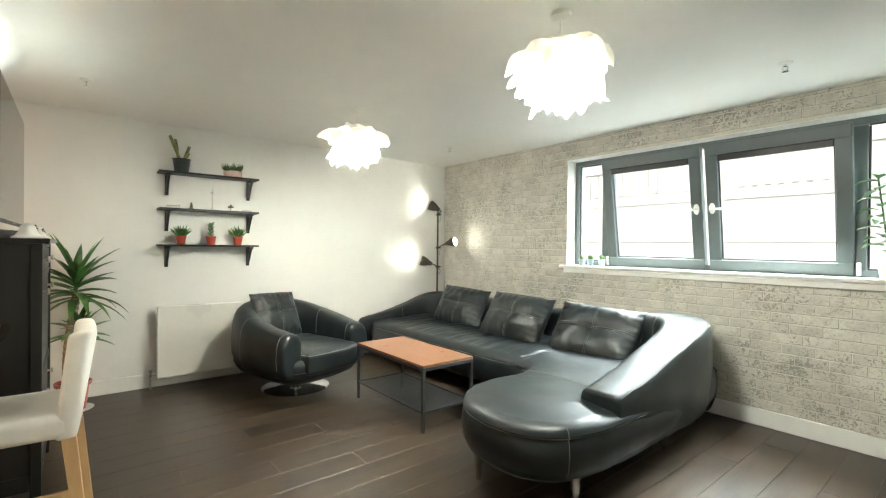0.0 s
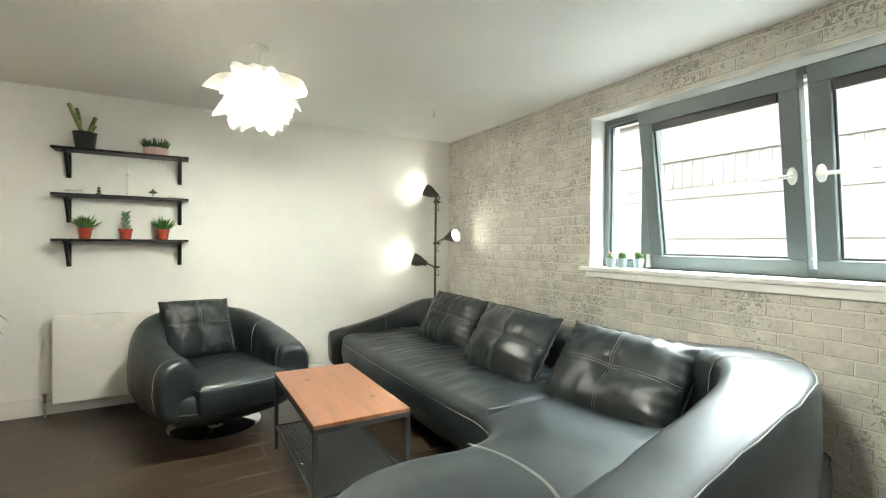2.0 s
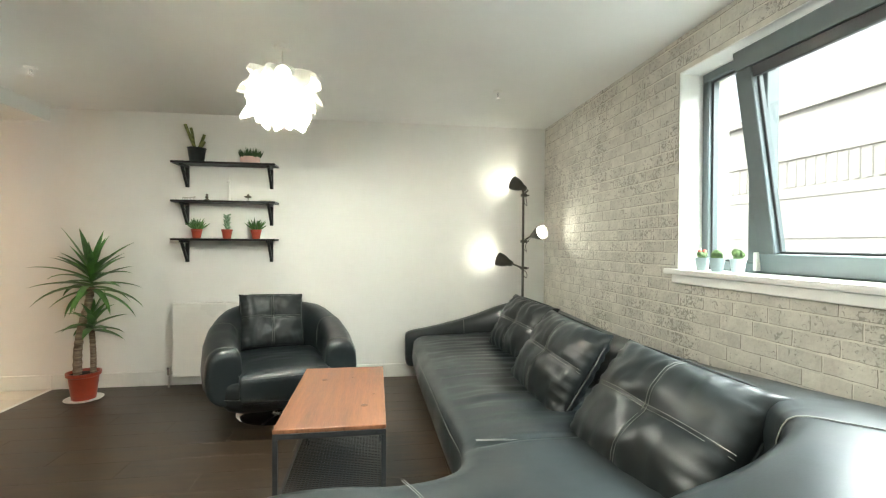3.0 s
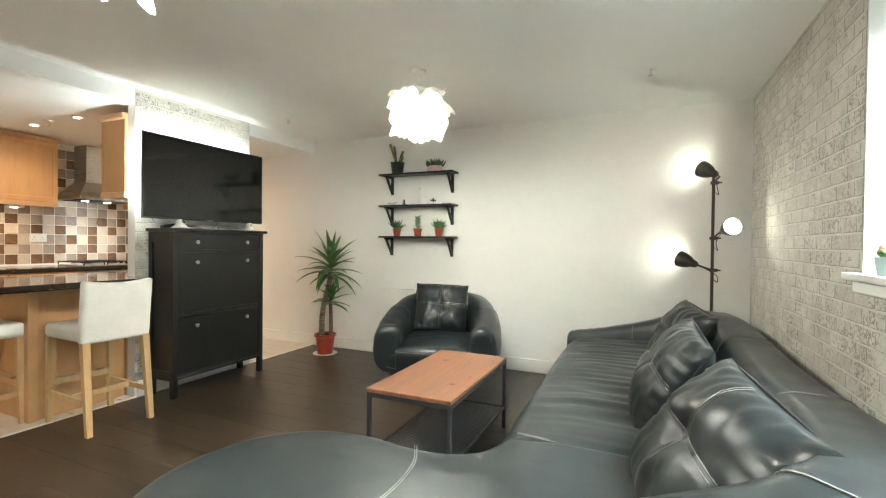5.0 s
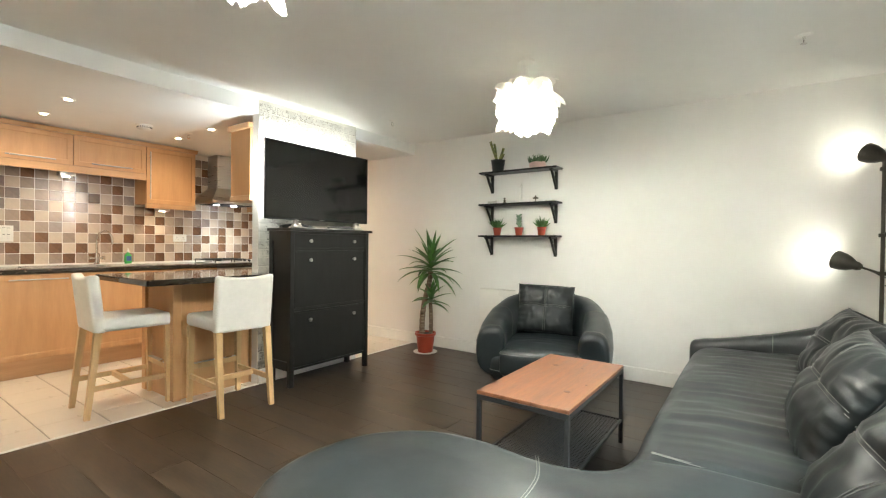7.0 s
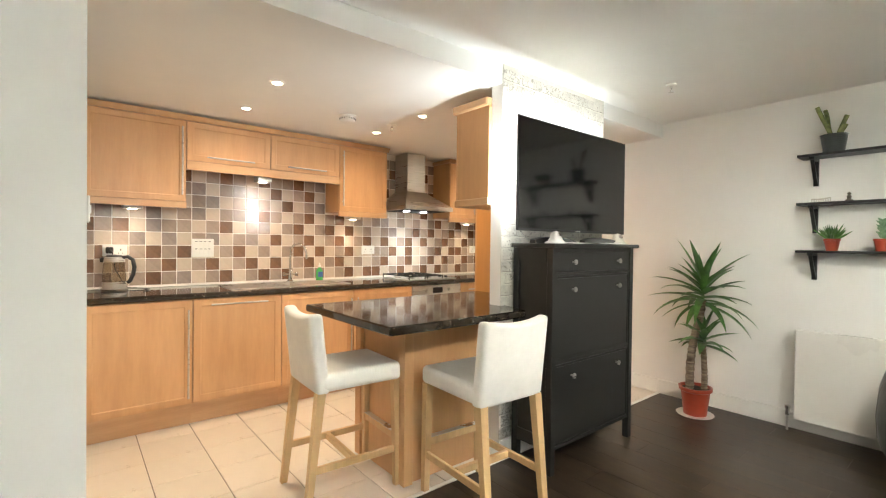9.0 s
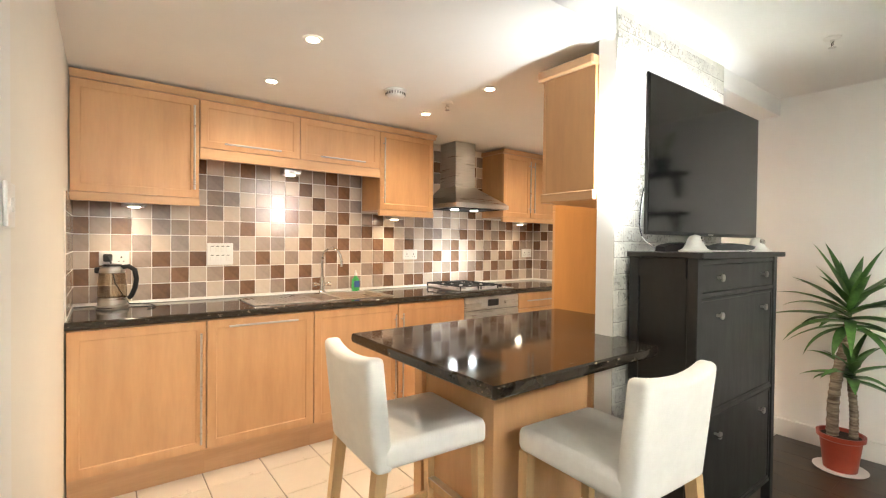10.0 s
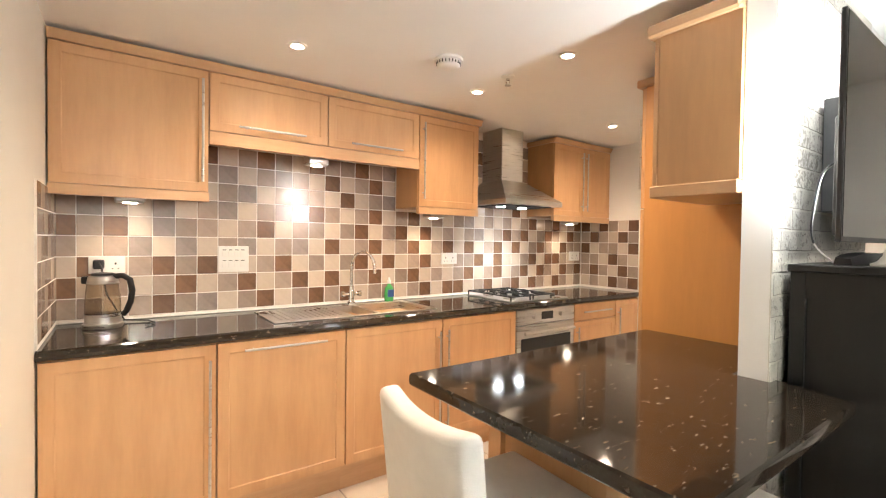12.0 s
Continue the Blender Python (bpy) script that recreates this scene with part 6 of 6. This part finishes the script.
for k in range(22):
    th, z = k * 2.4, 0.18 + k * 0.022
    bm = bmesh.new()
    blade(bm, (-0.005, 0.02 + z * 0.04, z), (math.cos(th), math.sin(th), 0.3), 0.13, 0.075, 1.2, 0.15, 6)
    part("leaf", bm, LEAF if k % 2 else LEAF_PALE, hp, "", 60)

# things on the shoe cabinet
def cam_gadget(x, y, turn):
    g = thing("security_camera", (x, y, 1.2745), "small white domed gadget on the shoe cabinet", "gadget", "white gadgets on the cabinet", turn)
    part("body", lathe(bmesh.new(), [(0.060, 0), (0.061, 0.006), (0.045, 0.014), (0.034, 0.030), (0.029, 0.052), (0.018, 0.066), (0, 0.071)], 26), PLASTIC_WHITE, g, "", 60)
    part("lens", lathe(bmesh.new(), [(0.014, 0), (0.014, 0.006), (0, 0.008)], 16, m=Matrix.Translation((0.026, 0, 0.048)) @ Euler((0, radians(70), 0)).to_matrix().to_4x4()), CHROME, g, "", 60)


cam_gadget(0.15, 3.20, 10)
cam_gadget(0.15, 3.86, -20)
for y0, y1, h in ((3.13, 3.42, 0.032), (3.62, 3.90, 0.034)):
    bm = bmesh.new()
    lv = []
    for k in range(9):
        f = k / 8
        y = y0 + (y1 - y0) * f
        z = 1.2745 + h * math.sin(math.pi * min(1, 0.12 + f)) ** 0.7 + 0.004
        x = 0.10 - 0.06 * math.cos(math.pi * f)
        lv.append([bm.verts.new(q) for q in ((x - 0.02, y, 1.2745), (x + 0.025, y, 1.2745), (x + 0.02, y, z), (x - 0.015, y, z + 0.003))])
    for q, s in zip(lv, lv[1:]):
        for k in range(4):
            bm.faces.new((q[k], q[(k + 1) % 4], s[(k + 1) % 4], s[k]))
    bm.faces.new(lv[0][::-1]), bm.faces.new(lv[-1])
    wpart("foot", bm, PLASTIC_BLACK, tv, "low black arched stand foot", 40)
c = thing("cable", (0.16, 3.5, 1.2745), "white cable lying across the shoe cabinet", "cable")
part("wire", tube(bmesh.new(), smooth_loop([(0.0, -0.24, 0.006), (0.04, -0.12, 0.004), (-0.01, 0.0, 0.004), (0.04, 0.1, 0.004), (0.0, 0.22, 0.006), (0.03, 0.3, 0.004)], 40, False), 0.003, 6), PLASTIC_WHITE, c)
c = thing("tv_cable", (0.0, 3.1, 1.28), "black and white cables looping down behind the television", "cable")
for dx, mt in ((0, PLASTIC_BLACK), (0.02, PLASTIC_WHITE)):
    wpart("wire", tube(bmesh.new(), smooth_loop([(0.02, 3.12, 1.58), (-0.0, 3.075 + dx * 0.5, 1.54), (-0.02, 3.08 + dx * 0.3, 1.42), (-0.02, 3.1, 1.34), (0.02, 3.14, 1.28)], 24, False), 0.003, 6), mt, c)


# ---- pieces: tiles, planks, bricks ----
def shared(name, bm, material):
    bmesh.ops.recalc_face_normals(bm, faces=bm.faces)
    me = bpy.data.meshes.new(name)
    bm.to_mesh(me)
    bm.free()
    me.materials.append(material)
    return me


def chip(w, h, d, b=0.0015):
    """A thin piece that faces +x, bevelled at its face."""
    bm = bmesh.new()
    q = [[bm.verts.new((x, sy * (w / 2 - i), sz * (h / 2 - i))) for sy, sz in ((-1, -1), (1, -1), (1, 1), (-1, 1))] for x, i in ((0, 0), (d - b, 0), (d, b))]
    for a, c in zip(q, q[1:]):
        for k in range(4):
            bm.faces.new((a[k], a[(k + 1) % 4], c[(k + 1) % 4], c[k]))
    bm.faces.new(q[-1])
    return bm


def put(name, me, parent, m):
    ob = new(name, me)
    ob.parent = parent
    ob.matrix_basis = m
    return ob


# splashback
TW, TH = 0.1025, 0.101
TY0, TZ0 = 1.1075, 0.927
tile_me = [shared("tile", chip(TW - 0.0042, TH - 0.0042, 0.006), m) for m in TILES]
cut_me = [shared("tile", chip(0.074, TH - 0.0042, 0.006), m) for m in TILES]
rnd = random.Random(77)
structure("tile_bed", B(KIT_X + 0.0005, KIT_X + 0.0077, KIT_Y + 0.004, 5.015, 0.91, KCEIL - 0.003), WALL_GROUT, "white grout bed behind the wall tiles")
structure("tile_bed", B(KIT_X + 0.008, -1.735, KIT_Y + 0.0005, KIT_Y + 0.0077, 0.911, 1.533), WALL_GROUT, "white grout bed behind the wall tiles")
structure("tile_bed", B(KIT_X + 0.008, -1.745, SHELF_Y - 0.0077, SHELF_Y - 0.0005, 0.911, 1.533), WALL_GROUT, "white grout bed behind the wall tiles")
# the pattern as laid, a row of the wall a line from the worktop up: cream, taupe, brown, grey-brown
LAID = [
    "TGCTBTGCTBCTBTBCTTCTBCBBCTBCTBCBTCBTCT",
    "BCTCTBCTBCTBCBCTBCTBCTCTBCTBCTBCBTCBTB",
    "CBCTBTBCCTBCTCTBCBCTBCCTTBCBCCTBCBBTCT",
    "TCTGCGCTGCTGCBCTBCTBCTBCBCTBCBCTBTCBTT",
    "BTBCGTTCTBCTTCTBCTBCBCTCTGCTBTBCTBTCBT",
    "TGTCGCTGCTGCBTCTBCTBCTCTGCTCTCTBCTBCTB",
    "TCBTCTCTGCTGTCBCTGCBTCTBCCTCCBCTBCTBCT",
    "CTCBTCTGCTGTCBCTBCTBCTBTCTBCTCGCBTCTBC",
    "BCTCGTBCTBTCBTTBTGTCTBCTBCTGCTBCTBCTBC",
    "CTBCTGCTBCTCTCBTCTBCTCTBTGCTBCTGCTBCTB",
    "TCTBCTBCTBCTBCTBCTCTBCTGCBTCTBCTBCTCTB",
    "BTCTBCTCTBCTGTCTBCTBCTBCTGCTCCGTBCTBCT",
]
LAID_EAST = ["CTCBTB", "TBTCBT", "TTCBTC", "BCTTCB", "TBTCBT", "BCBTCB"]
LAID_WEST = ["TBCTBC", "CTBCTG", "BCTGCT", "TGCBTC", "CTBCGT", "TCGTCB"]
count, rest = 0, [[] for _ in TILES]


def tile(k, m, parent):
    global count
    k = "CTBG".index(k)
    if count < 296:
        put("tile", tile_me[k], parent, m)
        count += 1
    else:
        rest[k].append(m)


for j in range(13):
    for i in range(38):
        y = TY0 + (i + 0.5) * TW
        z = TZ0 + (j + 0.5) * TH
        top = 1.56 if (y < U[1] or U[3] < y < U[4] or y > 4.26) else (1.87 if y < U[3] else KCEIL)
        if z > top or z + TH / 2 > KCEIL:
            continue
        turn = pose(0, 0, 0, rnd.uniform(-0.25, 0.25), rnd.uniform(-0.5, 0.5), rnd.uniform(-0.5, 0.5))
        kind_at = LAID[min(j, 11)][i]
        if i == 0:
            put("tile", cut_me["CTBG".index(kind_at)], wall_kitchen, Matrix.Translation((KIT_X + 0.003, 1.172, z)))
        else:
            tile(kind_at, Matrix.Translation((KIT_X + 0.003, y, z)) @ turn, wall_kitchen)
for i in range(6):
    for j in range(6):
        z = TZ0 + (j + 0.5) * TH
        x = KIT_X + 0.010 + (i + 0.5) * 0.0985
        narrow = Matrix.Diagonal((1, 0.96, 1, 1))
        tile(LAID_WEST[j][i], Matrix.Translation((x, KIT_Y + 0.003, z)) @ pose(0, 0, 0, 0, 0, 90) @ narrow, wall_kitchen)
        tile(LAID_EAST[j][i], Matrix.Translation((x, SHELF_Y - 0.003, z)) @ pose(0, 0, 0, 0, 0, -90) @ narrow, wall_kitchen)
for k, ms_ in enumerate(rest):
    if ms_:
        bm = bmesh.new()
        for m in ms_:
            bm.from_mesh(tile_me[k])
            bm.verts.ensure_lookup_table()
            bmesh.ops.transform(bm, matrix=m, verts=bm.verts[-12:])
        link("tiles", bm, TILES[k], wall_kitchen, "wall tiles", None, "stuff")

# kitchen floor tiles
FT = 0.306
ft_me = {}
for i in range(8):
    for j in range(13):
        x1, x0 = -0.118 if i == 0 else -0.09 - i * FT, max(KIT_X, -0.09 - (i + 1) * FT)
        y0, y1 = KIT_Y if j == 0 else 1.107 + j * FT, min(SHELF_Y, 1.107 + (j + 1) * FT)
        if x1 - x0 < 0.03 or y1 - y0 < 0.03:
            continue
        key = (round(x1 - x0, 3), round(y1 - y0, 3))
        if key not in ft_me:
            bm = chip(key[1] - 0.006, key[0] - 0.003, 0.006, 0.002)
            bmesh.ops.rotate(bm, verts=bm.verts, cent=(0, 0, 0), matrix=Matrix.Rotation(radians(-90), 3, "Y"))
            ft_me[key] = shared("floor_tile", bm, FLOOR_TILE)
        put("floor_tile", ft_me[key], floor_tiled, Matrix.Translation(((x0 + x1) / 2, (y0 + y1) / 2, -0.006)))

# floor planks
PW, PL = 0.190, 1.29
pl_me = {}
rnd = random.Random(3)
y, i = 1.69 - 18 * PW, 0
while y < SHELF_Y - 0.01:
    y0, y1 = max(y, BACK_Y), min(y + PW, SHELF_Y)
    x = -0.088 - (i * 0.43) % PL
    while x < WIN_X and y1 - y0 > 0.02:
        a, b = max(x, -0.088), min(x + PL, WIN_X)
        if b - a > 0.02:
            key = (round(b - a, 3), round(y1 - y0, 3))
            if key not in pl_me:
                bm = chip(key[1] - 0.0009, key[0] - 0.0009, 0.006, 0.0007)
                bmesh.ops.rotate(bm, verts=bm.verts, cent=(0, 0, 0), matrix=Matrix.Rotation(radians(-90), 3, "Y"))
                pl_me[key] = shared("plank", bm, PLANK)
            put("plank", pl_me[key], floor_wood, Matrix.Translation(((a + b) / 2, (y0 + y1) / 2, -0.006)))
        x += PL
    y += PW
    i += 1

# brick-faced wall and partition
BW, BH, JW = 0.176, 0.063, 0.007
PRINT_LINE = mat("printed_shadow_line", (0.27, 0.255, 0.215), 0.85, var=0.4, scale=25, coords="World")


def brick_shape(w, seed):
    rnd = random.Random(seed)
    bm = bmesh.new()
    n, m = max(2, int(w / 0.04)), 3
    g = []
    for j in range(m):
        row = []
        for i in range(n + 1):
            u, v = -w / 2 + w * i / n, -BH / 2 + BH * j / (m - 1)
            edge = i in (0, n) or j in (0, m - 1)
            e = rnd.uniform(0, 0.0035) if edge else 0
            row.append((u - math.copysign(e, u) if u else u, v - math.copysign(e, v) if v else v, (0.0013 if edge else 0.0018) + rnd.uniform(-0.0002, 0.0003)))
        g.append(row)
    vs = [[bm.verts.new((d, u, v)) for u, v, d in row] for row in g]
    for j in range(m - 1):
        for i in range(n):
            bm.faces.new((vs[j][i], vs[j][i + 1], vs[j + 1][i + 1], vs[j + 1][i]))
    border = vs[0] + [r[-1] for r in vs[1:]] + vs[-1][-2::-1] + [r[0] for r in vs[-2:0:-1]]
    # skirt coloured dark below and on one side: the paper's printed brick shadow
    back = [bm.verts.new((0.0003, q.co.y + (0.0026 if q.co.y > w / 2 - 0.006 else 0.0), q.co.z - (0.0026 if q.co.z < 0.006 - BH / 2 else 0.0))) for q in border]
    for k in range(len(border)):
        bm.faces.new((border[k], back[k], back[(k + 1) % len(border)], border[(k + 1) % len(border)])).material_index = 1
    return bm


def brick_field(parent, make, y0, y1, z0, z1, hole, cap, near):
    """make(u, v) gives the pose of a brick whose middle is u along and v up."""
    meshes = {}
    cells = []
    j, z = 0, z0
    while z + 0.02 < z1:
        u = y0 - (BW + JW) * (0.5 if j % 2 else 0.0) - 0.05 + 0.03 * math.sin(j * 5.3)
        while u < y1:
            a, b = max(u, y0), min(u + BW, y1)
            spans = [(a, b)]
            if hole and z + BH > hole[2] and z < hole[3]:
                spans = [(a, min(b, hole[0])), (max(a, hole[1]), b)]
            for s, e in spans:
                if e - s > 0.03:
                    cells.append(((s + e) / 2, z + BH / 2, round(e - s, 2)))
            u += BW + 0.008
        z += BH + JW
        j += 1
    cells.sort(key=lambda c: (c[0] - near[0]) ** 2 + (c[1] - near[1]) ** 2)
    big = bmesh.new()
    for i, (u, v, w) in enumerate(cells):
        key = (w, i % 5)
        if key not in meshes:
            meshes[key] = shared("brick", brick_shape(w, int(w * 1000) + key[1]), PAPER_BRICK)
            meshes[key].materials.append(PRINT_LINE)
        if i < cap:
            put("brick", meshes[key], parent, make(u, v))
        else:
            n = len(big.verts)
            big.from_mesh(meshes[key])
            big.verts.ensure_lookup_table()
            bmesh.ops.transform(big, matrix=make(u, v), verts=big.verts[n:])
    if len(big.verts):
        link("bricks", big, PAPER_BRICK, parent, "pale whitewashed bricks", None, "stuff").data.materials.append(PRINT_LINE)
    else:
        big.free()


brick_field(wall_window, lambda u, v: Matrix.Translation((WIN_X - 0.0005, u, v)) @ pose(0, 0, 0, 0, 0, 180), BACK_Y, SHELF_Y - 0.001, 0.122, CEIL, (WY0 - 0.0, WY1 + 0.0, WZ0 - 0.03, WZ1), 300, (2.6, 0.9))
bed = structure("brick_paper", B(-0.104, -0.1005, 3.021, 4.084, 0.0, CEIL), MORTAR, "pale whitewashed brick covering of the partition")
brick_field(bed, lambda u, v: Matrix.Translation((-0.1003, u, v)), 3.021, 4.084, 0.125, CEIL - 0.01, None, 200, (3.1, 1.2))
